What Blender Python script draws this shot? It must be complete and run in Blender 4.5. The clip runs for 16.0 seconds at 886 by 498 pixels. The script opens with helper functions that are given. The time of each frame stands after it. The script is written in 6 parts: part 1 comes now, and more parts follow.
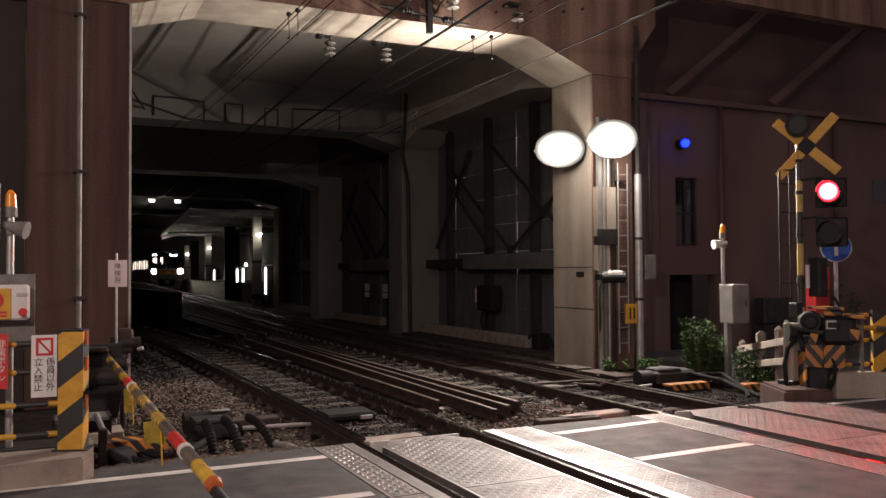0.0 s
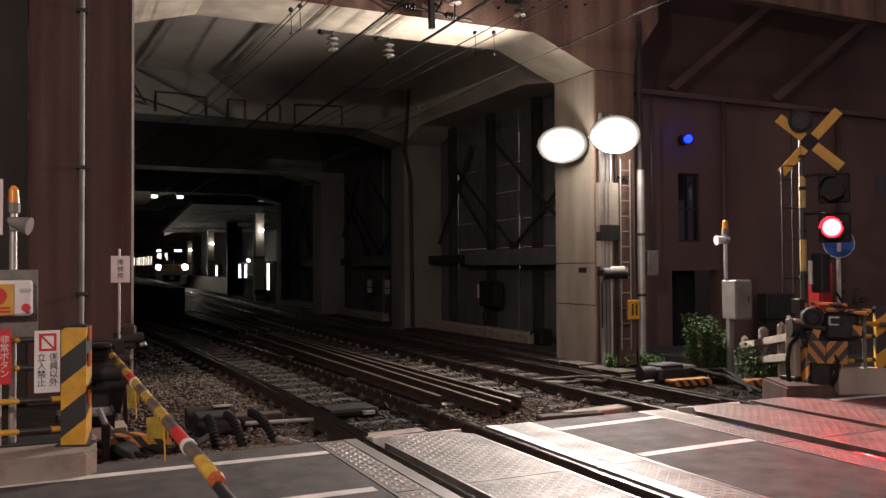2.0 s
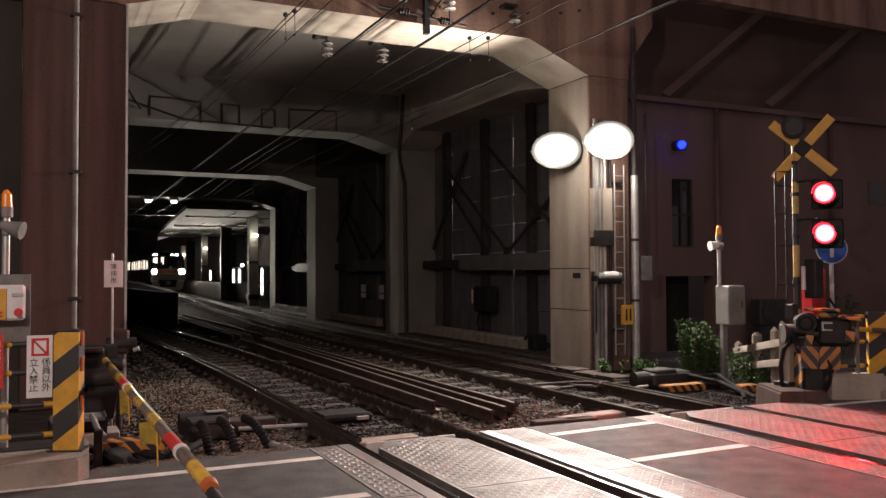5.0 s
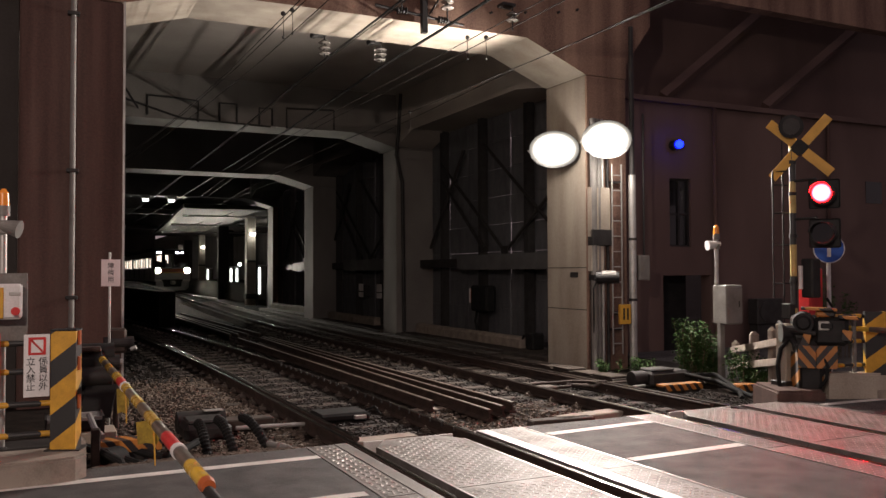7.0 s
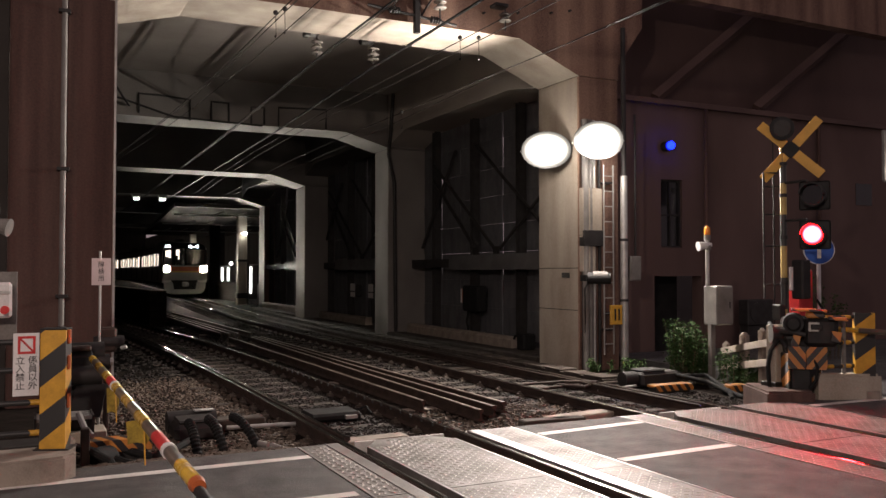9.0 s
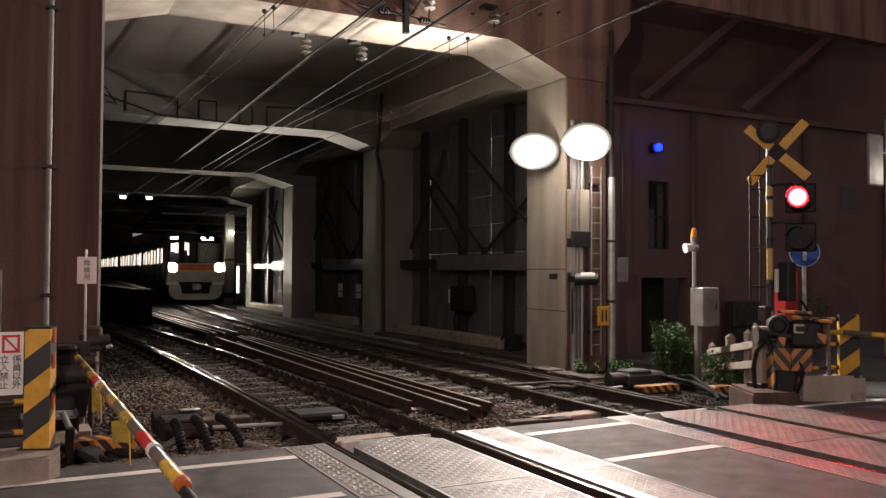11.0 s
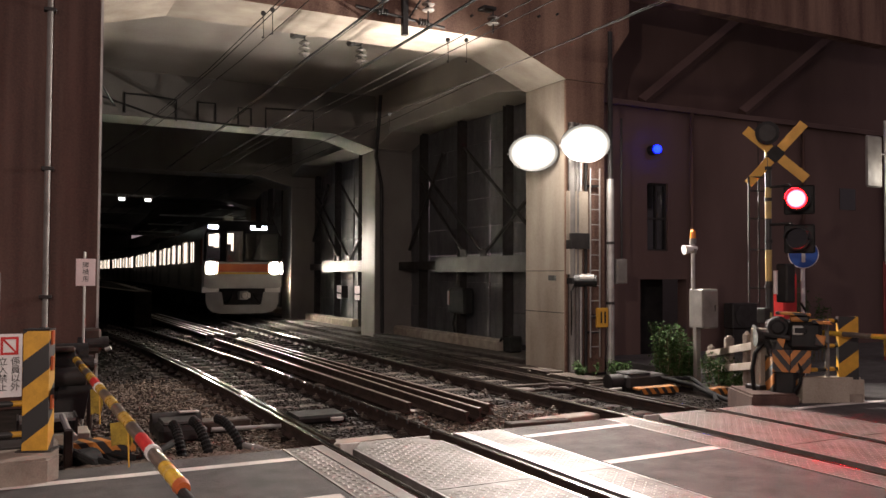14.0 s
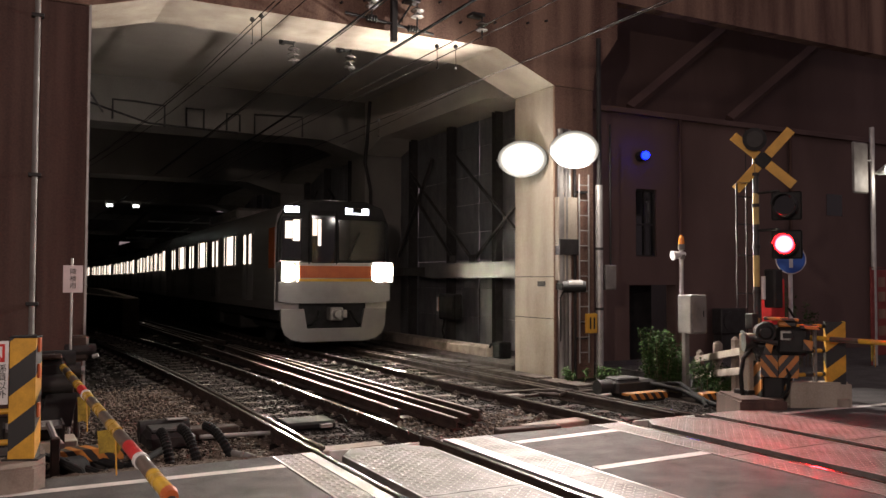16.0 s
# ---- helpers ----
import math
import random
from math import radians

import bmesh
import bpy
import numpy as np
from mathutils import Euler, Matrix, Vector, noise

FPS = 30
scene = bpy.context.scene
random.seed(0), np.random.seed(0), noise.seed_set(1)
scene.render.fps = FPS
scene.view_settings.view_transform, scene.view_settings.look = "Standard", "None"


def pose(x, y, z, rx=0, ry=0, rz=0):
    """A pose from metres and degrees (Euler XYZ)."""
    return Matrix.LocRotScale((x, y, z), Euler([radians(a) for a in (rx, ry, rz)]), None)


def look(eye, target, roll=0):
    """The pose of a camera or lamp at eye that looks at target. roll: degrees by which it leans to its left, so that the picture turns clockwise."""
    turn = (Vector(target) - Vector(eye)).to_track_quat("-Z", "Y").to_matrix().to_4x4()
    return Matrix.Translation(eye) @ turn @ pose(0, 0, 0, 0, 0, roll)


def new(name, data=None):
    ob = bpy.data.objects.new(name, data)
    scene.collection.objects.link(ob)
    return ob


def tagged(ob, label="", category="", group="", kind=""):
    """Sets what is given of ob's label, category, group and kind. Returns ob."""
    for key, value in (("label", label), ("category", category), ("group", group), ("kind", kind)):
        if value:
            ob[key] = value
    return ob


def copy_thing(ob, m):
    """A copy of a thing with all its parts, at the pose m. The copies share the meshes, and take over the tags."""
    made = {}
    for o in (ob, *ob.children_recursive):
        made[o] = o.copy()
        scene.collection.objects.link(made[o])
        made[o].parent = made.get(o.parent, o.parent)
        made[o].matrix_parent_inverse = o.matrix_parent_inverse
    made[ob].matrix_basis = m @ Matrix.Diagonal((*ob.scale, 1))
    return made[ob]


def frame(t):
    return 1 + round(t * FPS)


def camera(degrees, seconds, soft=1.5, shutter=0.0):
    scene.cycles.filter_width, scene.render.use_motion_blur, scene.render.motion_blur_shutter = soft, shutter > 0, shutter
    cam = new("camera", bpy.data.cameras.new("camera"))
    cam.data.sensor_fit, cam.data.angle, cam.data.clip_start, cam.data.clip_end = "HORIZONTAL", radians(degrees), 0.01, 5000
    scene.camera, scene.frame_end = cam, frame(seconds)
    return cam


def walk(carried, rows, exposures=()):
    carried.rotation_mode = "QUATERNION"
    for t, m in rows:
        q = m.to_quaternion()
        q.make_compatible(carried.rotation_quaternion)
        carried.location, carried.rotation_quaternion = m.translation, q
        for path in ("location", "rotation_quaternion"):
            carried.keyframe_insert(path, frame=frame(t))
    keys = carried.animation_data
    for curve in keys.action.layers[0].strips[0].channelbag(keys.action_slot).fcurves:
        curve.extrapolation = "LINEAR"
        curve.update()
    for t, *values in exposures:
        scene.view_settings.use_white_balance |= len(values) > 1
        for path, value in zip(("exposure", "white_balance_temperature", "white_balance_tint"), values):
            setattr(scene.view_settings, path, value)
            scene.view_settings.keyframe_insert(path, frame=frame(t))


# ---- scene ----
# The track runs along y, x is to the right of it, z = 0 is the rail top and the road.
cam = camera(55.8, 16.0)
EYE = (0, 0, 1.72)
TURNS = (
    (0.0, 91.542, 0.346, -25.334),
    (0.5, 91.499, 0.388, -25.281),
    (1.0, 91.422, 0.418, -25.251),
    (1.5, 91.339, 0.366, -25.179),
    (2.0, 91.257, 0.329, -25.172),
    (2.5, 91.172, 0.206, -25.277),
    (3.0, 91.152, 0.181, -25.380),
    (3.5, 91.241, 0.173, -25.483),
    (4.0, 91.428, 0.187, -25.519),
    (6.5, 91.649, 0.288, -25.664),
    (7.0, 91.551, 0.212, -25.736),
    (7.5, 91.437, 0.166, -25.866),
    (8.0, 91.370, 0.117, -26.024),
    (8.5, 91.406, 0.059, -26.168),
    (9.0, 91.551, 0.009, -26.300),
    (11.5, 91.559, -0.240, -27.264),
    (12.0, 91.542, -0.153, -27.320),
    (12.5, 91.452, -0.067, -27.314),
    (13.0, 91.483, 0.025, -27.320),
    (13.5, 91.621, -0.066, -27.281),
    (14.0, 91.701, -0.251, -27.209),
    (14.5, 91.822, -0.204, -27.305),
    (15.0, 92.030, -0.181, -27.430),
    (15.5, 92.111, -0.182, -27.552),
    (16.0, 92.120, -0.150, -27.934),
)
EXPOSURES = ((0, 0.7), (4.0, 0.7), (6.5, 0.66), (9.0, 0.64), (11.5, 0.7), (13.5, 0.8), (14.5, 0.78), (15.5, 0.64), (16.0, 0.62))
walk(cam, [(t, pose(*EYE, rx, ry, rz)) for t, rx, ry, rz in TURNS], EXPOSURES)

# ---- light ----
world = bpy.data.worlds.new("night_sky")
scene.world = world
world.use_nodes = True
world.node_tree.nodes["Background"].inputs[0].default_value = (0.58, 0.43, 0.46, 1)
world.node_tree.nodes["Background"].inputs[1].default_value = 0.27


def lamp(name, kind, loc, watts, colour, radius=0.1, target=None, cone=170, blend=0.2):
    data = bpy.data.lights.new(name, kind)
    data.energy, data.color, data.shadow_soft_size = watts, colour, radius
    ob = new(name, data)
    ob.matrix_basis = look(loc, target) if target else Matrix.Translation(loc)
    if kind == "SPOT":
        data.spot_size, data.spot_blend = radians(cone), blend
    return ob


WARM = (1.0, 0.885, 0.8)
lamp("floodlight_beam", "SPOT", (8.52, 13.3, 4.02), 1000, WARM, 0.03, (3.0, 13.0, 3.5), 160, 0.6)
lamp("floodlight_beam", "SPOT", (9.34, 12.45, 4.15), 1650, WARM, 0.03, (3.0, 8.0, 1.0), 168, 0.3)
# point lights added in free air to stand in for floodlight spill
lamp("floodlight_spill", "POINT", (8.4, 12.95, 3.8), 40, WARM, 0.14)
lamp("floodlight_spill", "POINT", (9.45, 12.25, 3.8), 50, WARM, 0.14)
lamp("street_light_bulb", "POINT", (15.75, 10.6, 3.75), 16, (1.0, 0.9, 0.78), 0.12)
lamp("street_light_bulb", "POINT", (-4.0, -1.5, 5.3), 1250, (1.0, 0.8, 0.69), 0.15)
lamp("station_light", "POINT", (10.95, 47.9, 3.7), 1.0, (1.0, 0.97, 0.9), 0.12)


# ---- materials ----
def mat(name, base, second=None, rough=0.8, metal=0.0, scale=3.0, fine=60.0, bump=0.15, stretch=(1, 1, 1), mix=0.5, spread=0.0, spec=0.5):
    """Base colour broken by a second one at two scales, with fine relief."""
    m = bpy.data.materials.new(name)
    m.use_nodes = True
    nt = m.node_tree
    bsdf = nt.nodes["Principled BSDF"]
    second = second or tuple(c * 0.6 for c in base)
    co = nt.nodes.new("ShaderNodeNewGeometry")
    mp = nt.nodes.new("ShaderNodeMapping")
    mp.inputs["Scale"].default_value = stretch
    nt.links.new(co.outputs["Position"], mp.inputs["Vector"])
    n1 = nt.nodes.new("ShaderNodeTexNoise")
    n1.inputs["Scale"].default_value, n1.inputs["Detail"].default_value = scale, 6
    n2 = nt.nodes.new("ShaderNodeTexNoise")
    n2.inputs["Scale"].default_value, n2.inputs["Detail"].default_value = fine, 3
    nt.links.new(mp.outputs[0], n1.inputs["Vector"])
    nt.links.new(co.outputs["Position"], n2.inputs["Vector"])
    ad = nt.nodes.new("ShaderNodeMath")
    ad.operation = "MULTIPLY_ADD"
    ad.inputs[1].default_value, ad.inputs[2].default_value = 0.45, -0.22
    nt.links.new(n2.outputs["Fac"], ad.inputs[0])
    sm = nt.nodes.new("ShaderNodeMath")
    nt.links.new(n1.outputs["Fac"], sm.inputs[0])
    nt.links.new(ad.outputs[0], sm.inputs[1])
    fac = sm.outputs[0]
    if spread:
        oi = nt.nodes.new("ShaderNodeObjectInfo")
        gi = nt.nodes.new("ShaderNodeMath")
        gi.operation = "MULTIPLY_ADD"
        gi.inputs[1].default_value = spread
        nt.links.new(oi.outputs["Random"], gi.inputs[0])
        nt.links.new(fac, gi.inputs[2])
        fac = gi.outputs[0]
    rp = nt.nodes.new("ShaderNodeValToRGB")
    rp.color_ramp.elements[0].position, rp.color_ramp.elements[1].position = 0.5 - mix * 0.4, 0.5 + mix * 0.4
    rp.color_ramp.elements[0].color = (*second, 1)
    rp.color_ramp.elements[1].color = (*base, 1)
    nt.links.new(fac, rp.inputs[0])
    nt.links.new(rp.outputs[0], bsdf.inputs["Base Color"])
    bsdf.inputs["Metallic"].default_value = metal
    bsdf.inputs["Specular IOR Level"].default_value = spec
    mr = nt.nodes.new("ShaderNodeMapRange")
    mr.inputs["To Min"].default_value, mr.inputs["To Max"].default_value = min(1, rough * 1.2), rough * 0.8
    nt.links.new(n1.outputs["Fac"], mr.inputs["Value"])
    nt.links.new(mr.outputs[0], bsdf.inputs["Roughness"])
    if bump:
        bp = nt.nodes.new("ShaderNodeBump")
        bp.inputs["Strength"].default_value, bp.inputs["Distance"].default_value = bump, 0.02
        nt.links.new(sm.outputs[0], bp.inputs["Height"])
        nt.links.new(bp.outputs[0], bsdf.inputs["Normal"])
    return m


def glow(name, colour, strength):
    m = bpy.data.materials.new(name)
    m.use_nodes = True
    bsdf = m.node_tree.nodes["Principled BSDF"]
    bsdf.inputs["Base Color"].default_value = (0.05, 0.05, 0.05, 1)
    bsdf.inputs["Emission Color"].default_value = (*colour, 1)
    bsdf.inputs["Emission Strength"].default_value = strength
    return m


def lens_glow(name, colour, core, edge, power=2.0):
    """A lamp lens whose emission fades outward, painting in the soft edge of glare."""
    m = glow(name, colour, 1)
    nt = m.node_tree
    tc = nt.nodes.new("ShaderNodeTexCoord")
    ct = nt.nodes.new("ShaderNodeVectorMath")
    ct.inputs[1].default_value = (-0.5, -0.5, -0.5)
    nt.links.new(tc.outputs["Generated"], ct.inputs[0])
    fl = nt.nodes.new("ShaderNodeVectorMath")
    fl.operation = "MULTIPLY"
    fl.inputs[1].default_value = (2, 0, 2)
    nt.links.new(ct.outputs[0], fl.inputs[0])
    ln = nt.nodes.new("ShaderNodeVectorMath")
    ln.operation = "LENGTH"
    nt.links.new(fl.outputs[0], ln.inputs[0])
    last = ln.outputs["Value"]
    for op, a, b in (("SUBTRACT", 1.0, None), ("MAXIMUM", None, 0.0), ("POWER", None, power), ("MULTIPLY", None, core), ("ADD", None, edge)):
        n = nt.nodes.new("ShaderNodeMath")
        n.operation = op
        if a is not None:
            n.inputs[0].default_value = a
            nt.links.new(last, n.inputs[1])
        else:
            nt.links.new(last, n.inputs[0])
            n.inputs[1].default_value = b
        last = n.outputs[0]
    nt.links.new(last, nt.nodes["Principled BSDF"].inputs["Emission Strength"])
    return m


CONCRETE = mat("pale_concrete", (0.47, 0.42, 0.345), (0.22, 0.18, 0.14), 0.85, 0, 1.2, 45, 0.15, (1.7, 1.7, 0.4), 0.8)
STAINED = mat("rust_stained_concrete", (0.3, 0.19, 0.135), (0.09, 0.046, 0.036), 0.85, 0, 1.3, 40, 0.15, (1.9, 1.9, 0.13), 0.5)
BROWN = mat("brown_pier_concrete", (0.105, 0.056, 0.044), (0.05, 0.026, 0.021), 0.85, 0, 1.4, 35, 0.15, (3.5, 3.5, 0.22), 0.55)
DARK_CONCRETE = mat("dark_beam_concrete", (0.19, 0.18, 0.165), (0.12, 0.11, 0.1), 0.85, 0, 0.9, 30, 0.1, (1, 1, 0.6), 0.7)
TIE = mat("dirty_sleeper", (0.055, 0.044, 0.037), (0.022, 0.018, 0.015), 0.9, 0, 5, 70, 0.25, (1, 1, 1), 0.6, 0.2, spec=0.2)
GLOOM = mat("dark_backdrop_wall", (0.06, 0.052, 0.047), (0.035, 0.03, 0.027), 0.85, 0, 1.1, 30, 0.12, (1, 1, 0.5), 0.7)
DECK = mat("slab_concrete", (0.42, 0.39, 0.35), (0.28, 0.25, 0.22), 0.85, 0, 0.6, 30, 0.1, (1, 1, 1), 0.7)
WALL = mat("brown_render_wall", (0.125, 0.076, 0.066), (0.075, 0.045, 0.04), 0.8, 0, 0.7, 40, 0.1, (1, 1, 0.4), 0.6)
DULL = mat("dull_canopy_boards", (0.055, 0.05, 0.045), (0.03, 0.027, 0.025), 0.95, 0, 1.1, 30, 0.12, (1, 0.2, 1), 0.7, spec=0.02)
GIRDER = mat("dull_girder_paint", (0.11, 0.11, 0.11), (0.065, 0.065, 0.064), 0.6, 0, 2, 50, 0.1)
SHEET = mat("grey_sheet_panel", (0.14, 0.143, 0.15), (0.075, 0.077, 0.082), 0.62, 0.25, 2.2, 14, 0.3, (2, 2, 0.6), 0.7, 0.1)
ASPHALT = mat("asphalt", (0.075, 0.071, 0.07), (0.036, 0.034, 0.034), 0.78, 0, 3.6, 140, 0.8, (1, 1, 1), 0.6)
PAINT = mat("road_paint", (0.8, 0.78, 0.74), (0.45, 0.43, 0.4), 0.6, 0, 2.5, 90, 0.1, (1, 1, 1), 0.45)
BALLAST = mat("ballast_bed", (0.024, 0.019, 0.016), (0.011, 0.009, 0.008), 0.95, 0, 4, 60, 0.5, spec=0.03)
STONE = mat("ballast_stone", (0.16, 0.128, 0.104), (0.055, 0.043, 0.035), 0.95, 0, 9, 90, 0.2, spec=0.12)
# near-black colour stands in for the shade between rough stones
SHADE_BED = mat("shade_dark_ballast_bed", (0.009, 0.008, 0.007), (0.004, 0.0035, 0.003), 0.95, 0, 4, 60, 0.5, spec=0.02)
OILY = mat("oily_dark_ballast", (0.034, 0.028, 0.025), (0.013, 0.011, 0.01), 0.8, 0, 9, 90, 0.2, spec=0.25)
STEEL = mat("polished_rail_head", (0.62, 0.6, 0.57), (0.42, 0.36, 0.3), 0.17, 1, 6, 120, 0.0)
RUST = mat("rusty_rail_side", (0.055, 0.034, 0.025), (0.025, 0.017, 0.014), 0.75, 0.25, 5, 90, 0.2)
TREAD = mat("worn_tread_steel", (0.2, 0.19, 0.18), (0.085, 0.076, 0.068), 0.6, 0.25, 3.2, 80, 0.15, (1, 1, 1), 0.55)
STUD = mat("polished_tread_studs", (0.44, 0.42, 0.39), (0.2, 0.18, 0.155), 0.5, 0.4, 2.5, 80, 0.05, (1, 1, 1), 0.6)
BAND = mat("smooth_worn_steel", (0.5, 0.49, 0.48), (0.28, 0.265, 0.25), 0.4, 0.6, 3.0, 60, 0.05, (1, 0.4, 1), 0.6)
OLD_RAIL = mat("dull_spare_rail_head", (0.2, 0.165, 0.14), (0.09, 0.065, 0.05), 0.42, 0.7, 6, 90, 0.05)
CLOTH = mat("faded_yellow_cloth", (0.36, 0.25, 0.03), (0.18, 0.12, 0.02), 0.85, 0, 14, 90, 0.1)
DULL_RED = mat("faded_red_cloth", (0.22, 0.035, 0.03), (0.13, 0.02, 0.02), 0.7, 0, 4, 60, 0.05)
SLEEPER = mat("sleeper_concrete", (0.27, 0.23, 0.19), (0.14, 0.11, 0.09), 0.85, 0, 5, 70, 0.2, (1, 1, 1), 0.6, 0.2)
DARK = mat("dark_steel", (0.03, 0.028, 0.027), (0.017, 0.015, 0.014), 0.62, 0.2, 6, 80, 0.08)
GALV = mat("galvanised_steel", (0.5, 0.5, 0.48), (0.34, 0.33, 0.31), 0.45, 0.6, 5, 60, 0.05)
STAINLESS = mat("brushed_stainless", (0.6, 0.6, 0.58), (0.5, 0.49, 0.47), 0.35, 0.85, 1.5, 60, 0.02, (1, 0.2, 4))


# ---- mesh helpers ----
def box(bm, x0, x1, y0, y1, z0, z1, bevel=0.0):
    m = Matrix.LocRotScale(((x0 + x1) / 2, (y0 + y1) / 2, (z0 + z1) / 2), None, (abs(x1 - x0), abs(y1 - y0), abs(z1 - z0)))
    made = bmesh.ops.create_cube(bm, size=1, matrix=m)
    if bevel:
        edges = list({e for v in made["verts"] for e in v.link_edges})
        bmesh.ops.bevel(bm, geom=edges, offset=bevel, segments=1, affect="EDGES")
    return bm


def rod(bm, a, b, r, r2=None, n=12, caps=True):
    a, b = Vector(a), Vector(b)
    m = Matrix.Translation((a + b) / 2) @ (b - a).to_track_quat("Z", "Y").to_matrix().to_4x4()
    bmesh.ops.create_cone(bm, cap_ends=caps, segments=n, radius1=r, radius2=r if r2 is None else r2, depth=(b - a).length, matrix=m)
    return bm


def tube(bm, pts, r, n=8):
    """A bent pipe or cable swept through the points; r may be a list."""
    pts = [Vector(p) for p in pts]
    rs = r if isinstance(r, list) else [r] * len(pts)
    side = (pts[1] - pts[0]).orthogonal().normalized()
    rings = []
    for i, p in enumerate(pts):
        way = (pts[min(i + 1, len(pts) - 1)] - pts[max(i - 1, 0)]).normalized()
        side = (side - way * side.dot(way)).normalized()
        up = way.cross(side)
        rings.append([bm.verts.new(p + (side * math.cos(6.28319 * k / n) + up * math.sin(6.28319 * k / n)) * rs[i]) for k in range(n)])
    for a, b in zip(rings, rings[1:]):
        for k in range(n):
            bm.faces.new((a[k], a[(k + 1) % n], b[(k + 1) % n], b[k]))
    bm.faces.new(rings[0][::-1])
    bm.faces.new(rings[-1])
    return bm


def prism(bm, pts, y0, y1, axis="y"):
    """Extrudes an outline given in the x-z plane along y (or in y-z along x)."""
    put = (lambda p, d: (p[0], d, p[1])) if axis == "y" else (lambda p, d: (d, p[0], p[1])) if axis == "x" else (lambda p, d: (p[0], p[1], d))
    a = [bm.verts.new(put(p, y0)) for p in pts]
    b = [bm.verts.new(put(p, y1)) for p in pts]
    n = len(pts)
    for i in range(n):
        bm.faces.new((a[i], a[(i + 1) % n], b[(i + 1) % n], b[i]))
    bm.faces.new(a[::-1])
    bm.faces.new(b)
    bmesh.ops.recalc_face_normals(bm, faces=bm.faces[:])
    return bm


def mesh_of(name, bm, *mats, smooth=False):
    me = bpy.data.meshes.new(name)
    bm.to_mesh(me)
    bm.free()
    for m in mats:
        me.materials.append(m)
    if smooth:
        me.shade_smooth()
        me.set_sharp_from_angle(angle=radians(40))
    return me


def part(name, bm, material, parent, label="", at=None, smooth=False):
    """Links a bmesh as one mesh object under a thing or a part."""
    mats = material if isinstance(material, (tuple, list)) else (material,)
    ob = new(name, mesh_of(name, bm, *mats, smooth=smooth))
    ob.parent = parent
    if at:
        ob.matrix_basis = at
    return tagged(ob, label)


def thing(name, loc, label, category, group="", kind="", rz=0):
    ob = new(name)
    ob.empty_display_size = 0.2
    ob.matrix_basis = pose(*loc, 0, 0, rz)
    return tagged(ob, label, category, group, kind)


def setting(name, bm, material, label="", category=""):
    mats = material if isinstance(material, (tuple, list)) else (material,)
    return tagged(new(name, mesh_of(name, bm, *mats)), label, category, "", "structure")


B = bmesh.new


def striped(name, a, b, pitch, lean):
    """Slanting bands of two paints across an object, with some grime."""
    m = mat(name, a, tuple(c * 0.7 for c in a), 0.5, 0, 7, 70, 0.06)
    nt = m.node_tree
    bsdf, ramp = nt.nodes["Principled BSDF"], nt.nodes["Color Ramp"]
    tc = nt.nodes.new("ShaderNodeTexCoord")
    sep = nt.nodes.new("ShaderNodeSeparateXYZ")
    nt.links.new(tc.outputs["Object"], sep.inputs[0])
    last = None
    for axis, k in zip("XYZ", lean):
        n = nt.nodes.new("ShaderNodeMath")
        n.operation = "MULTIPLY_ADD"
        n.inputs[1].default_value = k / pitch
        n.inputs[2].default_value = 0
        nt.links.new(sep.outputs[axis], n.inputs[0])
        if last:
            nt.links.new(last.outputs[0], n.inputs[2])
        last = n
    fr = nt.nodes.new("ShaderNodeMath")
    fr.operation = "FRACT"
    nt.links.new(last.outputs[0], fr.inputs[0])
    gt = nt.nodes.new("ShaderNodeMath")
    gt.operation = "GREATER_THAN"
    gt.inputs[1].default_value = 0.5
    nt.links.new(fr.outputs[0], gt.inputs[0])
    mx = nt.nodes.new("ShaderNodeMix")
    mx.data_type = "RGBA"
    nt.links.new(gt.outputs[0], mx.inputs["Factor"])
    nt.links.new(ramp.outputs[0], mx.inputs["A"])
    mx.inputs["B"].default_value = (*b, 1)
    nt.links.new(mx.outputs["Result"], bsdf.inputs["Base Color"])
    return m


YELLOW = (0.64, 0.34, 0.03)
HAZARD = striped("hazard_stripe_paint", YELLOW, (0.02, 0.02, 0.02), 0.46, (-0.8, -0.8, 1.0))
GATE_STRIPE = striped("weathered_gate_stripes", (0.5, 0.2, 0.04), (0.015, 0.014, 0.014), 0.3, (0.9, -0.5, 1.0))
CHEVRON_DOWN = striped("chevron_paint_falling", (0.42, 0.16, 0.03), (0.015, 0.014, 0.014), 0.17, (1.0, 0.0, 0.8))
CHEVRON_UP = striped("chevron_paint_rising", (0.42, 0.16, 0.03), (0.015, 0.014, 0.014), 0.17, (-1.0, 0.0, 0.8))
HAZARD_FLAT = striped("hazard_board_paint", (0.55, 0.22, 0.04), (0.02, 0.018, 0.018), 0.16, (1.0, 0.4, 0.8))
RAIL_BAND = striped("banded_rail_paint", YELLOW, (0.02, 0.02, 0.02), 0.5, (1.0, 1.0, 0.0))
SHORT_BAND = striped("short_banded_rail_paint", YELLOW, (0.02, 0.02, 0.02), 0.26, (1.0, 0.3, 0.0))
MAST_BAND = striped("banded_mast_paint", (0.55, 0.4, 0.14), (0.03, 0.03, 0.03), 0.9, (0, 0, 1))
YELLOW_PAINT = mat("yellow_paint", YELLOW, (0.5, 0.27, 0.03), 0.5, 0, 6, 70, 0.06)
RED_PAINT = mat("red_paint", (0.6, 0.03, 0.03), (0.4, 0.02, 0.02), 0.45, 0, 6, 70, 0.05)
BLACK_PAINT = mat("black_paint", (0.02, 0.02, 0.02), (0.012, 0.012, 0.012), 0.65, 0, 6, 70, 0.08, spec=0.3)
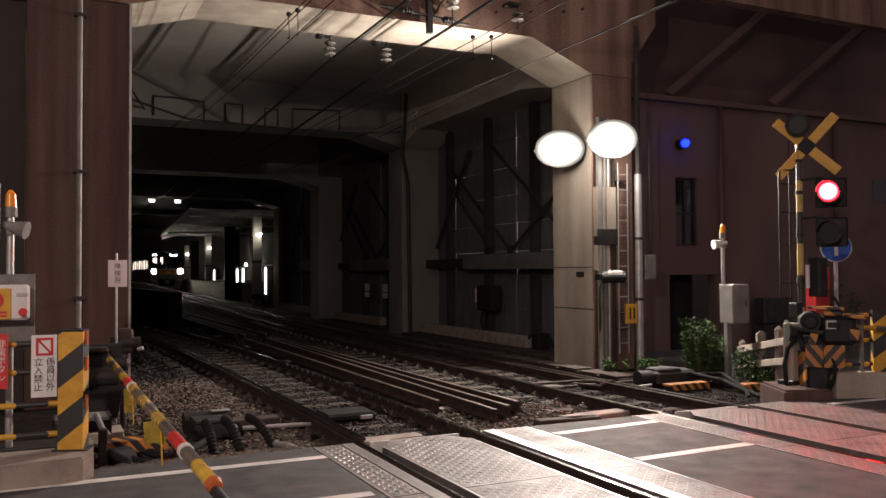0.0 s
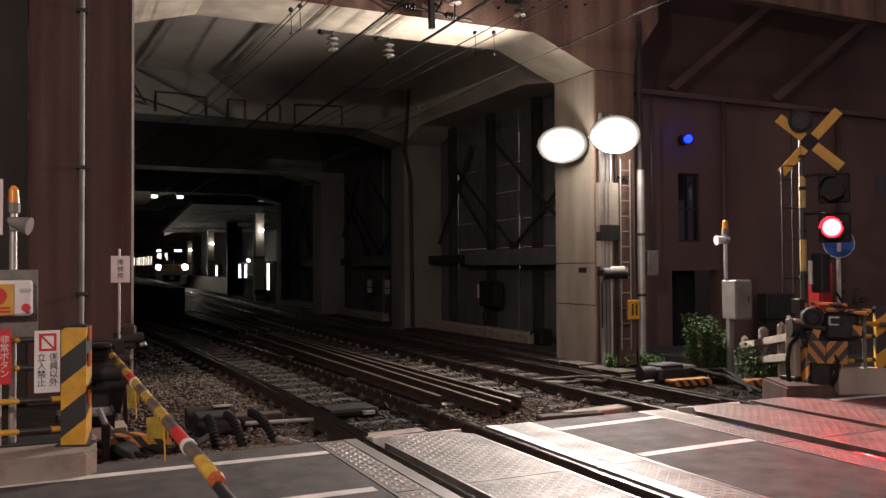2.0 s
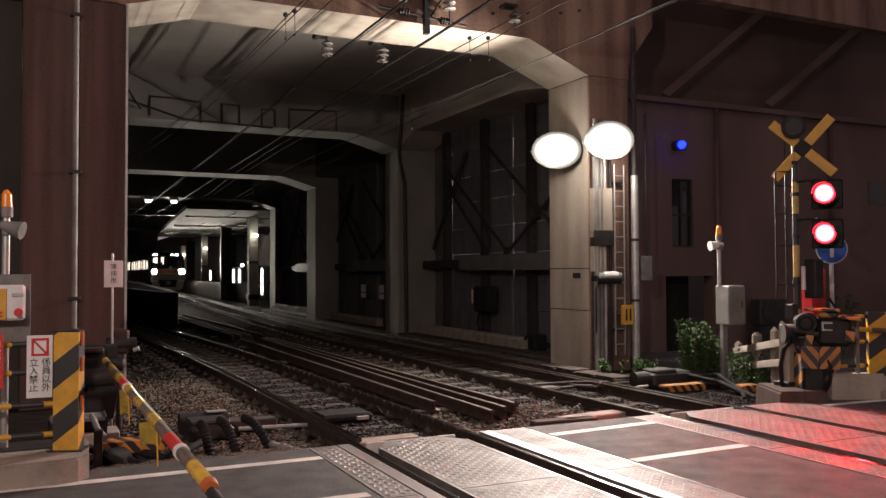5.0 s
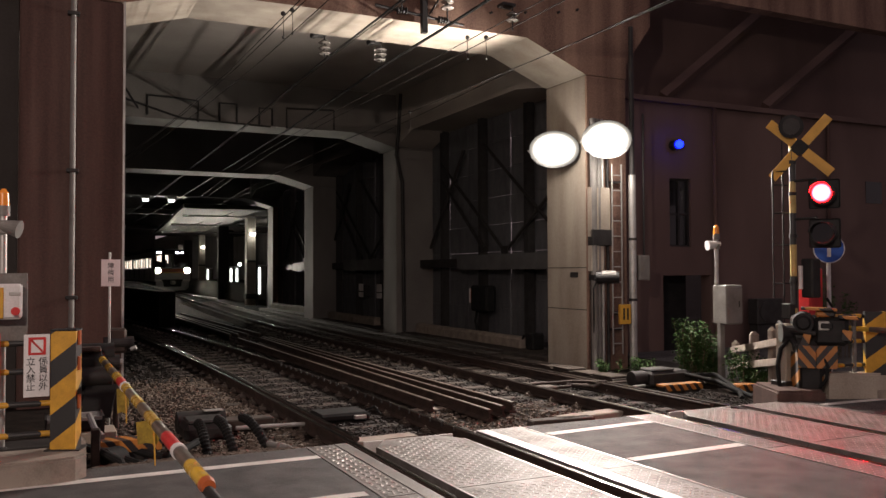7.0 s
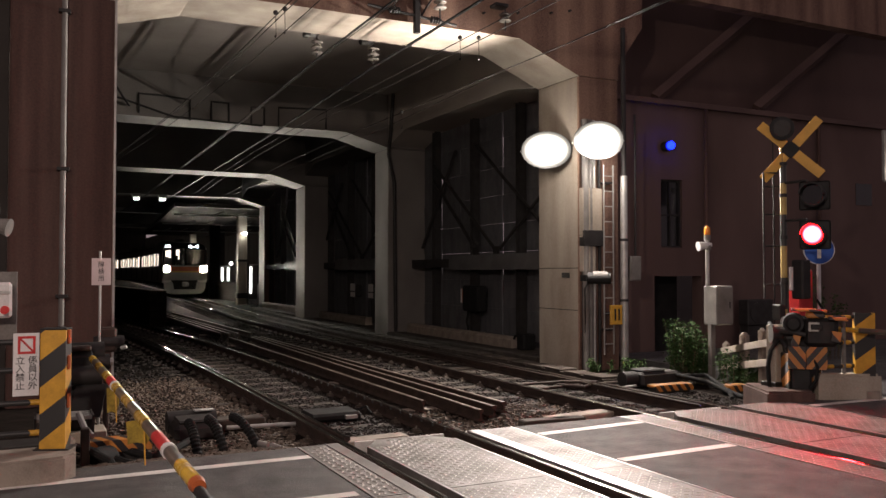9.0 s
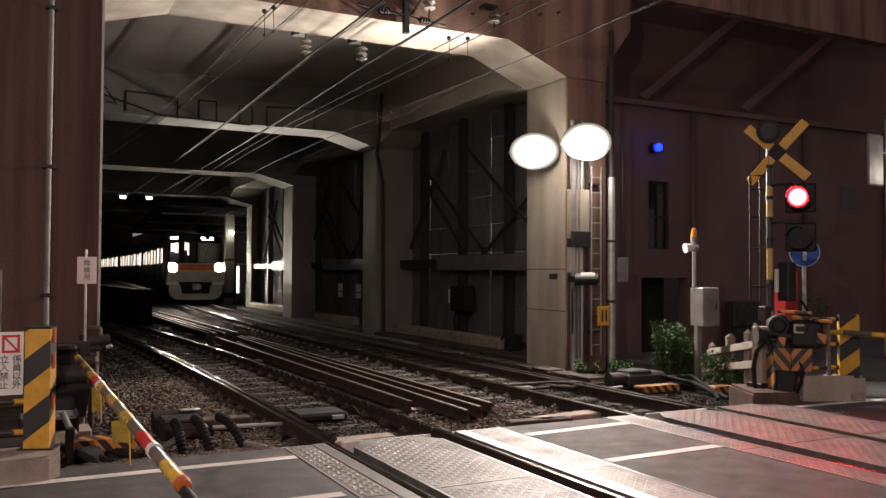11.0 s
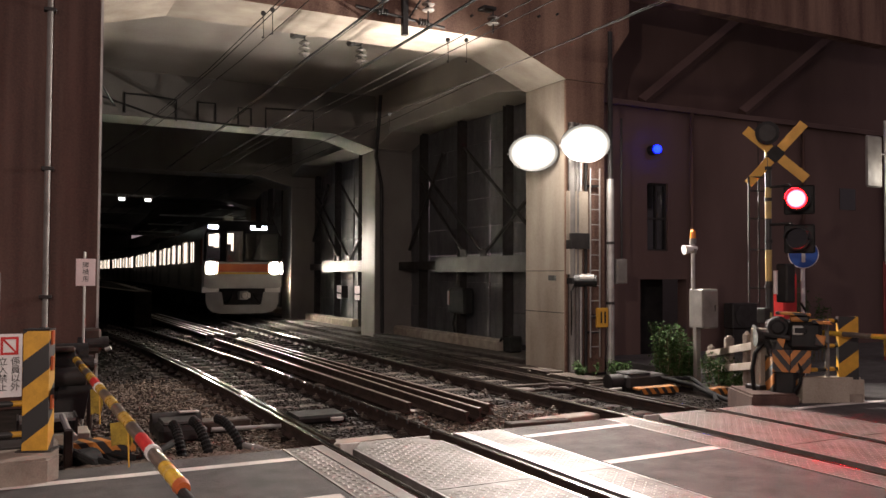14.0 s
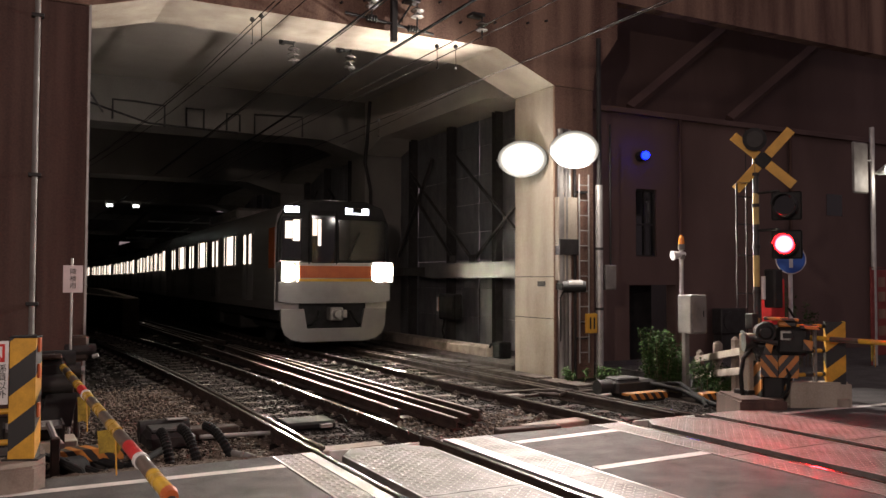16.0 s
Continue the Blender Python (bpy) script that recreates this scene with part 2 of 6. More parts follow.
WHITE_PAINT = mat("white_sign_paint", (0.75, 0.73, 0.72), (0.55, 0.53, 0.52), 0.5, 0, 3, 60, 0.03)
PINKISH = mat("faded_white_board", (0.7, 0.62, 0.62), (0.55, 0.48, 0.48), 0.6, 0, 3, 60, 0.03)
BLUE_PAINT = mat("blue_sign_paint", (0.03, 0.12, 0.5), (0.02, 0.08, 0.36), 0.4, 0, 3, 60, 0.03)
GREY_PAINT = mat("grey_cabinet_paint", (0.2, 0.19, 0.175), (0.12, 0.11, 0.1), 0.6, 0, 4, 60, 0.05)
ORANGE = mat("orange_brown_livery", (0.5, 0.13, 0.04), (0.38, 0.09, 0.03), 0.35, 0.2, 3, 60, 0.02)
GOLD = mat("gold_livery_line", (0.7, 0.45, 0.06), (0.55, 0.33, 0.05), 0.35, 0.2, 3, 60, 0.02)
SILVER = mat("silver_front_paint", (0.36, 0.36, 0.35), (0.28, 0.28, 0.27), 0.35, 0.4, 2, 60, 0.02)
BLACK_GLASS = mat("dark_cab_glass", (0.012, 0.013, 0.014), (0.01, 0.01, 0.01), 0.08, 0, 2, 20, 0.0)
RUBBER = mat("black_rubber", (0.018, 0.018, 0.018), (0.012, 0.012, 0.012), 0.75, 0, 8, 60, 0.1, spec=0.1)
PORCELAIN = mat("glazed_porcelain", (0.24, 0.22, 0.2), (0.11, 0.1, 0.09), 0.18, 0, 8, 60, 0.0)
COPPER = mat("tarnished_copper_wire", (0.028, 0.024, 0.021), (0.013, 0.011, 0.01), 0.8, 0.0, 8, 60, 0.0, spec=0.12)
LEAF = mat("green_leaf", (0.05, 0.095, 0.027), (0.018, 0.042, 0.011), 0.6, 0, 25, 120, 0.0, spec=0.15)
BARK = mat("shrub_stem", (0.12, 0.09, 0.05), (0.07, 0.05, 0.03), 0.85, 0, 12, 90, 0.2)
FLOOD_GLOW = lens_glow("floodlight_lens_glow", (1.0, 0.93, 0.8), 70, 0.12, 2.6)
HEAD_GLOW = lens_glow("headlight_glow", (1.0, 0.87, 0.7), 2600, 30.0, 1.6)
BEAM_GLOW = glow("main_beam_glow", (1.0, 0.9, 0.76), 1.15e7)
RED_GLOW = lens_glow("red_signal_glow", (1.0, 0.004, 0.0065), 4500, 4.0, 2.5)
BLUE_GLOW = glow("blue_lamp_glow", (0.002, 0.008, 1.0), 10)
# train panes glow themselves in place of a lit interior
CABIN_GLOW = glow("lit_window", (1.0, 0.82, 0.66), 1.25)
DISPLAY_GLOW = glow("destination_glow", (0.8, 0.85, 1.0), 7)
COLUMN_GLOW = glow("column_lamp_glow", (1.0, 0.98, 0.9), 22)
TUBE_GLOW = glow("tube_light_glow", (0.95, 1.0, 0.92), 2.6)


def lettering(body, size, material, parent, at, gap=1.0):
    """Raised letters in the built-in font, as a mesh under its sign. at: pose of the first line's centre, letters upright along local z, facing -y."""
    cu = bpy.data.curves.new("lettering", "FONT")
    cu.body, cu.size, cu.align_x, cu.align_y, cu.extrude, cu.space_line = body, size, "CENTER", "CENTER", 0.0015, gap
    ob = bpy.data.objects.new("lettering", cu)
    scene.collection.objects.link(ob)
    me = bpy.data.meshes.new_from_object(ob.evaluated_get(bpy.context.evaluated_depsgraph_get()))
    bpy.data.objects.remove(ob)
    me.materials.clear()
    me.materials.append(material)
    lt = new("lettering", me)
    lt.parent = parent
    lt.matrix_basis = at @ pose(0, 0, 0, 90, 0, 0)
    return lt

# ---- ground and road ----
def near_bend(y):
    return -0.0025 * max(0.0, y - 11) ** 2


def far_bend(y):
    s = min(1.0, max(0.0, (y - 18) / 62))
    return 2.9 * s * s * (3 - 2 * s)


def far_x(y):
    return 7.35 + far_bend(y)


bm = B()
box(bm, -400, 400, -400, 600, -0.9, -0.45)
setting("ground", bm, BALLAST, "dark earth and gravel under the railway", "ground")
bm = B()
box(bm, -2.5, 13.4, 8.02, 17, -0.45, -0.17)
setting("ballast_bed", bm, BALLAST, "dark ballast bed under the two tracks", "ballast")
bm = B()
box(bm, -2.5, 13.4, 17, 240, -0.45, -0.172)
setting("shaded_bed", bm, SHADE_BED, "black ballast bed under the viaduct and station, stone shade put into its colour", "ballast")
bm = B()
for a, b in ((-60, 2.36), (4.84, 6.29), (9.0, 60)):
    box(bm, a, b, -14, 8.02, -0.45, 0.0)
box(bm, 2.36, 4.84, -14, 7.9, -0.45, -0.12)
box(bm, 6.29, 9.0, -14, 7.9, -0.45, -0.12)
box(bm, 10.75, 60, 8.02, 14.2, -0.45, 0.0)
setting("road", bm, ASPHALT, "worn dark asphalt of the level crossing", "road")


def strip(bm, a, b, w, z=0.004):
    a, b = Vector(a), Vector(b)
    n = (b - a).orthogonal().normalized() * w / 2
    f = bm.faces.new([bm.verts.new((*p, z)) for p in (a - n, b - n, b + n, a + n)])
    f.normal_update()
    if f.normal.z < 0:
        f.normal_flip()


bm = B()
for a, b in (((-6, 7.5), (0.3, 7.55)), ((0.3, 7.55), (2.36, 7.56)), ((4.86, 7.52), (6.29, 7.62)), ((9.02, 7.57), (9.6, 7.56)), ((9.6, 7.56), (18, 7.1)),
             ((-6, 6.15), (2.3, 6.15)), ((4.86, 6.17), (6.29, 6.22)), ((9.3, 6.2), (18, 6.0)), ((9.4, 5.0), (9.6, 5.0))):
    strip(bm, a, b, 0.13)
setting("road_line", bm, PAINT, "worn white painted edge lines on the road", "road marking")


# ---- tracks ----
def rail_run(x, bend, y0, y1, step, z=0.0, head=1):
    """One rail: foot, web and head, as a swept profile; the head's top is a second material."""
    half = [(0.062, -0.15), (0.062, -0.138), (0.012, -0.115), (0.009, -0.045), (0.034, -0.032), (0.034, -0.012), (0.027, -0.004), (0.012, -0.0008)]
    prof = half + [(-px, pz) for px, pz in half[::-1]]
    bm = B()
    ys = [y0 + (y1 - y0) * i / step for i in range(step + 1)]
    rings = [[bm.verts.new((x + px + bend(y), y, z + pz)) for px, pz in prof] for y in ys]
    n = len(prof)
    for r0, r1 in zip(rings, rings[1:]):
        for i in range(n):
            f = bm.faces.new((r0[i], r0[(i + 1) % n], r1[(i + 1) % n], r1[i]))
            f.material_index = head if 6 <= i <= 8 else 0
    bm.faces.new(rings[0])
    bm.faces.new(rings[-1][::-1])
    bmesh.ops.recalc_face_normals(bm, faces=bm.faces[:])
    return bm


CLIP = mat("worn_clip_steel", (0.3, 0.27, 0.24), (0.12, 0.09, 0.07), 0.35, 0.8, 9, 80, 0.05)


def clips(bm, xs, bend, y0, y1):
    """Base plates and rail clips at every sleeper."""
    y = y0
    while y < y1:
        for x in xs:
            for s in (-1, 1):
                c = x + bend(y) + s * 0.095
                box(bm, c - 0.045, c + 0.045, y - 0.07, y + 0.07, -0.165, -0.135)
                rod(bm, (c, y, -0.14), (c, y, -0.085), 0.016, None, 6)
                box(bm, c - 0.05, c + 0.03, y - 0.025, y + 0.025, -0.135, -0.115)
        y += 0.625
    return bm


def track(name, xs, bend, label, guard):
    t = thing(name, (0, 0, 0), label, "railway track", "", "structure")
    for x in xs:
        part("rail", rail_run(x, bend, -14, 230, 120), (RUST, STEEL), t, "worn rail with a shining head")
    part("guard_rail", rail_run(guard, bend, 8.3, 34, 30, -0.004), (RUST, STEEL), t, "guard rail beside the running rail")
    tagged(part("rail_clips", clips(B(), xs, bend, 8.35, 32), CLIP, t), kind="stuff")
    return t


near_track = track("track_near", (2.87, 4.185), near_bend, "track with rusty rails and shining heads in ballast", 2.99)
far_track = track("track_far", (6.75, 8.0), far_bend, "track with rusty rails and shining heads in ballast", 7.86)

# bolt heads along the near track's inner rail
bm = B()
for k in range(24):
    y = 8.3 + 0.31 * k
    rod(bm, (4.125 + near_bend(y), y, -0.03), (4.125 + near_bend(y), y, 0.012), 0.014, None, 6)
tagged(part("rail_bolts", bm, DARK, near_track, "dark bolt heads along the rail"), kind="stuff")

# spare rails stored between the tracks, on short timbers
for x, y0, y1, lean in ((4.72, 10.13, 22.2, 0.0), (5.05, 9.15, 22, 0.016), (5.34, 9.33, 22.3, 0.004), (5.62, 9.56, 22.1, -0.008),
                        (4.8, 23.6, 37.1, -0.004), (5.0, 23.5, 37, -0.002), (5.24, 23.4, 36.9, -0.011), (5.6, 23.5, 36.8, -0.014)):
    ob = new("spare_rail", mesh_of("spare_rail", rail_run(x, lambda y: lean * (y - y0), y0, y1, 6, 0.01), RUST, OLD_RAIL))
    tagged(ob, "rusty spare rail stored beside the running rails", "rail", "spare rails between the tracks")
for y in (10.4, 13.5, 17.5, 21.5, 25.5, 29.0, 33.0, 36.4):
    ob = new("timber_block", mesh_of("timber_block", box(B(), 4.55, 6.0, y - 0.09, y + 0.09, -0.2, -0.14, 0.01), SLEEPER))
    tagged(ob, "short weathered timber bearing the spare rails", "timber", "timbers under spare rails")

# ---- viaduct over the tracks ----
# front, back, soffit, top, inner face of the right-hand pier, inner face of the left-hand pier
PORTALS = ((13.03, 14.42, 6.0, 7.3, 9.3, 1.1), (22.4, 23.6, 5.68, 7.1, 9.3, 0.2), (30.6, 32.0, 5.33, 7.0, 9.3, -0.6), (41.0, 42.3, 5.33, 7.0, 10.4, -1.2))


def stain_front(bm):
    bm.normal_update()
    for f in bm.faces:
        f.material_index = 1 if f.normal.y < -0.7 else 0
    return bm


def portal(y0, y1, soffit, top, rx, lx, first):
    p = thing("viaduct_portal", (0, 0, 0), "concrete portal frame of a railway viaduct spanning the tracks", "viaduct", "viaduct portals", "structure")
    drop = 0.55 if first else 0.37
    bm = B()
    wide = 0.95 if first else 1.4
    end = [(rx + wide, soffit - 0.27), (rx + wide + 0.6, soffit + 0.55), (rx + wide + 0.6, top)] if first else [(rx + wide, top)]
    prism(bm, [(lx - 1.6, top), (lx - 1.6, soffit - 0.3), (lx, soffit - 0.3), (lx + 1.1, soffit), (rx - 1.3, soffit), (rx, soffit - drop),
               (rx + wide, soffit - drop)] + end, y0, y1)
    part("beam", stain_front(bm), (CONCRETE if first else DARK_CONCRETE, STAINED if first else DARK_CONCRETE), p, "haunched concrete cross beam, rust stained in front" if first else "haunched grey concrete cross beam")
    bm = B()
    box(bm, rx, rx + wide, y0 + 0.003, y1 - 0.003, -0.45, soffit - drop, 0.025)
    # the piers past the first are skewed slightly so inner faces catch the headlights
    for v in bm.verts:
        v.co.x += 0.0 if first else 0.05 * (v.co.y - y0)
    # on the farthest pier the stained front stands in for reddish light
    part("pier", stain_front(bm), (CONCRETE if first else DARK_CONCRETE, STAINED if first or rx > 10 else DARK_CONCRETE), p, "square pale concrete pier" if first else "square concrete pier")
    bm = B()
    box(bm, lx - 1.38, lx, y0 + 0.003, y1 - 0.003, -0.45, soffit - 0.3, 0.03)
    part("pier", bm, BROWN if first else DARK_CONCRETE, p, "square brown stained concrete pier" if first else "square grey concrete pier")
    if first:
        bm = B()
        for z in (0.98, 1.78):
            box(bm, rx - 0.004, rx + 0.02, y0 + 0.03, y1 - 0.03, z, z + 0.014)
        part("formwork_joint", bm, BLACK_PAINT, p)
        bm = B()
        for z in (1.6,):
            box(bm, rx - 0.012, rx + 0.02, y0 + 0.3, y0 + 0.55, z, z + 0.1)
        part("name_plate", bm, DARK, p)
    return p


for i, spec in enumerate(PORTALS):
    portal(*spec, i == 0)
bm = B()
box(bm, -0.9, 10.72, 13.035, 43, 6.86, 7.4)
setting("ceiling", bm, DECK, "grey concrete deck slab of the viaduct", "viaduct deck")
for x0, x1, nm in ((9.3, 10.7, "edge_beam"), (-0.9, 0.0, "edge_beam")):
    for (a, b) in ((14.42, 22.4), (23.6, 30.6), (32.0, 41.0)):
        bm = B()
        prism(bm, [(a, 6.87), (a, 5.5), (a + 1.2, 5.68), (b - 1.2, 5.68), (b, 5.35), (b, 6.87)], x0, x1, "x")
        setting(nm, bm, DECK if a < 15 else DARK_CONCRETE, "longitudinal concrete edge beam under the viaduct deck", "beam")
bm = B()
box(bm, -3, 20, 13.02, 13.3, 7.3, 8.9)
setting("parapet", bm, STAINED, "brown stained concrete parapet of the viaduct", "parapet")
bm = B()
box(bm, -3, 10.72, 13.3, 43, 7.4, 7.5)
setting("deck_top", bm, DECK, "concrete top of the viaduct deck", "viaduct deck")

# right-hand side wall under the viaduct: sheets, posts, braces, girder and low parapet
def side_wall(a, b, x):
    w = thing("side_wall", (0, 0, 0), "grey sheet-panel side wall with steel posts and braces", "wall", "side walls under the viaduct", "structure")
    n = max(2, round((b - a) / 1.15))
    step = (b - a) / n
    sheet = mesh_of("wall_sheet", box(B(), 0, 0.04, 0.01, step - 0.01, 0, 0.7, 0.008), SHEET)
    for i in range(n):
        for k in range(8):
            ob = new("wall_sheet", sheet)
            ob.parent = w
            ob.matrix_basis = pose(x + 0.3 + 0.012 * ((i * 7 + k * 3) % 3), a + i * step, 0.1 + 0.705 * k, 0, random.uniform(-1.2, 1.2), 0)
    for i in range(0, n + 1, 2):
        y = min(b - 0.1, a + i * step)
        bm = B()
        box(bm, x + 0.05, x + 0.25, y - 0.08, y - 0.065, -0.3, 5.8)
        box(bm, x + 0.05, x + 0.25, y + 0.065, y + 0.08, -0.3, 5.8)
        box(bm, x + 0.14, x + 0.16, y - 0.065, y + 0.065, -0.3, 5.8)
        part("wall_post", bm, DARK, w, "dark steel H-section post")
    v0, v1 = a + 3.15, a + 4.15
    for p, q in (((v1, 2.2), (v1 + 2.6, 4.3)), ((v1 - 0.9, 2.26), (v1 + 2.6, 4.75)), ((v0, 2.2), (a + 0.5, 3.85)), ((a + 4.2, 4.95), (a + 0.5, 2.3)), ((v0 + 2.2, 4.95), (v1 + 3.3, 2.4))):
        part("brace", rod(B(), (x + 0.02, *p), (x + 0.02, *q), 0.045, None, 6), DARK, w, "dark steel diagonal brace")
    for y in (v0, v1):
        part("gusset", box(B(), x - 0.02, x + 0.0, y - 0.16, y + 0.16, 2.13, 2.34, 0.006), DARK, w)
    for y0, y1, x0, z0, z1, m in ((a, a + 5.3, x - 0.22, 1.77, 2.14, GIRDER), (a + 5.3, b, x - 0.1, 1.83, 2.06, DARK)):
        bm = B()
        box(bm, x0, x + 0.0, y0, y1, z0, z0 + 0.02)
        box(bm, x0, x + 0.0, y0, y1, z1 - 0.02, z1)
        box(bm, x0, x0 + 0.02, y0, y1, z0 + 0.02, z1 - 0.02)
        part("girder", bm, m, w, "dull grey steel channel girder" if m is GIRDER else "slimmer dark channel girder")
    # low parapet in cast lengths
    y = a + 1.9
    while y < b - 0.5:
        e = min(b - 0.2, y + 1.95)
        bm = prism(B(), [(x - 0.35, -0.45), (x - 0.35, 0.17), (x - 0.3, 0.23), (x - 0.12, 0.23), (x - 0.12, -0.45)], y, e - 0.03)
        part("parapet_block", bm, SLEEPER, w, "low concrete parapet block at the foot")
        y = e
    part("ledge", box(B(), x - 0.9, x + 0.3, a, b, -0.4, -0.02, 0.02), TIE, w)
    return w


side_wall(14.45, 22.38, 10.15)
side_wall(23.62, 30.58, 10.15)
side_wall(32.02, 40.98, 10.6)
# boxes and plates fixed to the posts of the side walls
sb = thing("trackside_box", (10.12, 18.6, 1.05), "black equipment box with hanging cable on a wall post", "equipment box", "boxes on the side walls")
part("case", box(B(), -0.16, 0.08, -0.42, 0.42, -0.33, 0.32, 0.03), RUBBER, sb)
part("lid", box(B(), -0.18, -0.16, -0.38, 0.38, -0.28, 0.28, 0.008), RUBBER, sb)
part("cable", tube(B(), [(-0.05, 0.3, -0.33), (-0.08, 0.34, -0.6), (-0.04, 0.3, -0.9), (0.02, 0.2, -1.1)], 0.03), RUBBER, sb)
sb = thing("trackside_box", (10.12, 19.2, 1.1), "small orange switch box with a white edge on a wall post", "equipment box", "boxes on the side walls")
part("case", box(B(), -0.08, 0.08, -0.08, 0.08, -0.18, 0.18, 0.015), ORANGE, sb)
part("white_strip", box(B(), -0.09, -0.08, -0.01, 0.06, -0.18, 0.18, 0.003), WHITE_PAINT, sb)
sb = thing("trackside_box", (9.95, 15.95, -0.02), "dark junction box at the pier with a bent hose", "equipment box", "boxes on the side walls")
part("case", box(B(), -0.16, 0.16, -0.16, 0.16, 0.0, 0.36, 0.03), RUBBER, sb)
part("hose", tube(B(), [(-0.05, 0.16, 0.3), (-0.06, 0.36, 0.28), (-0.08, 0.46, 0.16), (-0.08, 0.44, 0.0)], 0.03), RUBBER, sb)
sb = thing("trackside_box", (10.1, 24.4, 1.1), "dark equipment box on a post of the second bay", "equipment box", "boxes on the side walls")
part("case", box(B(), -0.14, 0.08, -0.4, 0.4, -0.35, 0.35, 0.03), RUBBER, sb)
part("lid", box(B(), -0.16, -0.14, -0.36, 0.36, -0.3, 0.3, 0.008), BLACK_PAINT, sb)
for y in (25.75, 27.46):
    pl = thing("marker_plate", (10.08, y, 1.08), "two white enamel marker plates one above the other", "marker plate", "marker plates on the side wall")
    part("upper_plate", box(B(), -0.012, 0.0, -0.22, 0.22, -0.02, 0.23, 0.003), WHITE_PAINT, pl)
    part("lower_plate", box(B(), -0.012, 0.0, -0.22, 0.22, -0.23, -0.06, 0.003), WHITE_PAINT, pl)
    part("stay", box(B(), 0.0, 0.3, -0.03, 0.03, -0.2, 0.2, 0.004), DARK, pl)
rb = thing("signal_box", (11.42, 40.85, 1.69), "pale box fixed to the red-brown pier", "equipment box")
part("case", box(B(), -0.3, 0.3, -0.1, 0.15, -0.19, 0.19, 0.02), WHITE_PAINT, rb)
part("lid_seam", box(B(), -0.26, 0.26, -0.108, -0.1, -0.01, 0.01), DARK, rb)
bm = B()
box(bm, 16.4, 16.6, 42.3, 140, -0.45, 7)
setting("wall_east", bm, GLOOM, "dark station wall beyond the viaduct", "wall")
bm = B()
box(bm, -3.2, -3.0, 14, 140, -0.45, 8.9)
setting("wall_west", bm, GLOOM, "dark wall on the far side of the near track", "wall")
# wall added to keep the gap beside the pier dark
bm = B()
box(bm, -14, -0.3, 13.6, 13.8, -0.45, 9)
setting("wall_left", bm, GLOOM, "dark wall added left of the brown pier to close the gap", "wall")
# end wall added, tall enough to block the sky
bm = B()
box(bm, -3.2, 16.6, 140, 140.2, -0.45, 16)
setting("wall_north", bm, GLOOM, "dark wall added across the far end of the station", "wall")

# cable troughs beside the tracks
def cable_trough(x, y0, n, bend, z):
    trough = thing("cable_trough", (0, 0, 0), "concrete cable trough with worn lids beside the track", "cable trough", "cable troughs", "structure")
    lid = mesh_of("trough_lid", box(B(), -0.19, 0.19, 0.05, 0.56, -0.04, 0.0, 0.008), TIE)
    side = mesh_of("trough_side", box(B(), -0.19, 0.19, 0.0, 0.62, -0.3, -0.042), TIE)
    for i in range(n):
        y = y0 + 0.62 * i
        for nm, me in (("trough_lid", lid), ("trough_side", side)):
            ob = new(nm, me)
            ob.parent = trough
            ob.matrix_basis = pose(x + bend(y), y, z + (random.uniform(-0.012, 0.012) if nm == "trough_lid" else 0), 0, 0, -math.degrees(bend(y + 1) - bend(y)))


cable_trough(8.82, 11.4, 46, far_bend, -0.05)

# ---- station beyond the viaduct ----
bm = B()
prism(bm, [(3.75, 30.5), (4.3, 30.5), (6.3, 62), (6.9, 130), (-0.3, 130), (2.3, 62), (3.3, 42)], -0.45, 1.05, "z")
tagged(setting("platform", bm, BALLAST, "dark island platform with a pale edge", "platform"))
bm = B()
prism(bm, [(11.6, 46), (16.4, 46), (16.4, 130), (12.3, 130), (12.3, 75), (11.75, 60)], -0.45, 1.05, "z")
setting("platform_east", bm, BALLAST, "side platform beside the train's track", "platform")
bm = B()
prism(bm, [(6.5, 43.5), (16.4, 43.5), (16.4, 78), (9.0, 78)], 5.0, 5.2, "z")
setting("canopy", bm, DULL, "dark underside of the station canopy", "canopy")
# slab added to keep sky from showing above the canopy
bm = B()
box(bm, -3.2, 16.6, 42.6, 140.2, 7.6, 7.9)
setting("sky_cover_slab", bm, GLOOM, "dark slab added over the station to hide the sky", "roof")
# pale strips stand in for train light glancing off the platform edges
bm = B()
for line in (((3.75, 30.6), (3.3, 42), (2.3, 62), (-0.3, 130)), ((4.3, 30.6), (6.3, 62), (6.9, 130))):
    for p, q in zip(line, line[1:]):
        side = 0.28 if line[0][0] < 4 else -0.28
        prism(bm, [p, q, (q[0] + side, q[1]), (p[0] + side, p[1])], 1.052, 1.075, "z")
setting("platform_edge", bm, SLEEPER, "pale edge stones of the island platform, standing in for a glancing reflection", "platform edge")
for y in (52, 70):
    bm = B()
    box(bm, -3, 16.3, y, y + 0.3, 5.2, 5.5)
    setting("roof_girder", bm, GIRDER, "dark steel girder over the station", "girder")
for y in (46, 55, 65):
    g = thing("canopy_girder", (0, y, 0), "thin steel canopy girder with a small lamp", "girder", "canopy girders", "structure")
    part("chord", box(B(), 6.7 + 0.07 * (y - 44), 16.0, -0.05, 0.05, 4.72, 4.8), GALV, g)
    for x in (8.9, 10.1, 11.3, 12.5, 13.7, 14.9):
        part("web", rod(B(), (x, 0, 4.76), (x + 0.6, 0, 5.0), 0.025, None, 5), GALV, g)
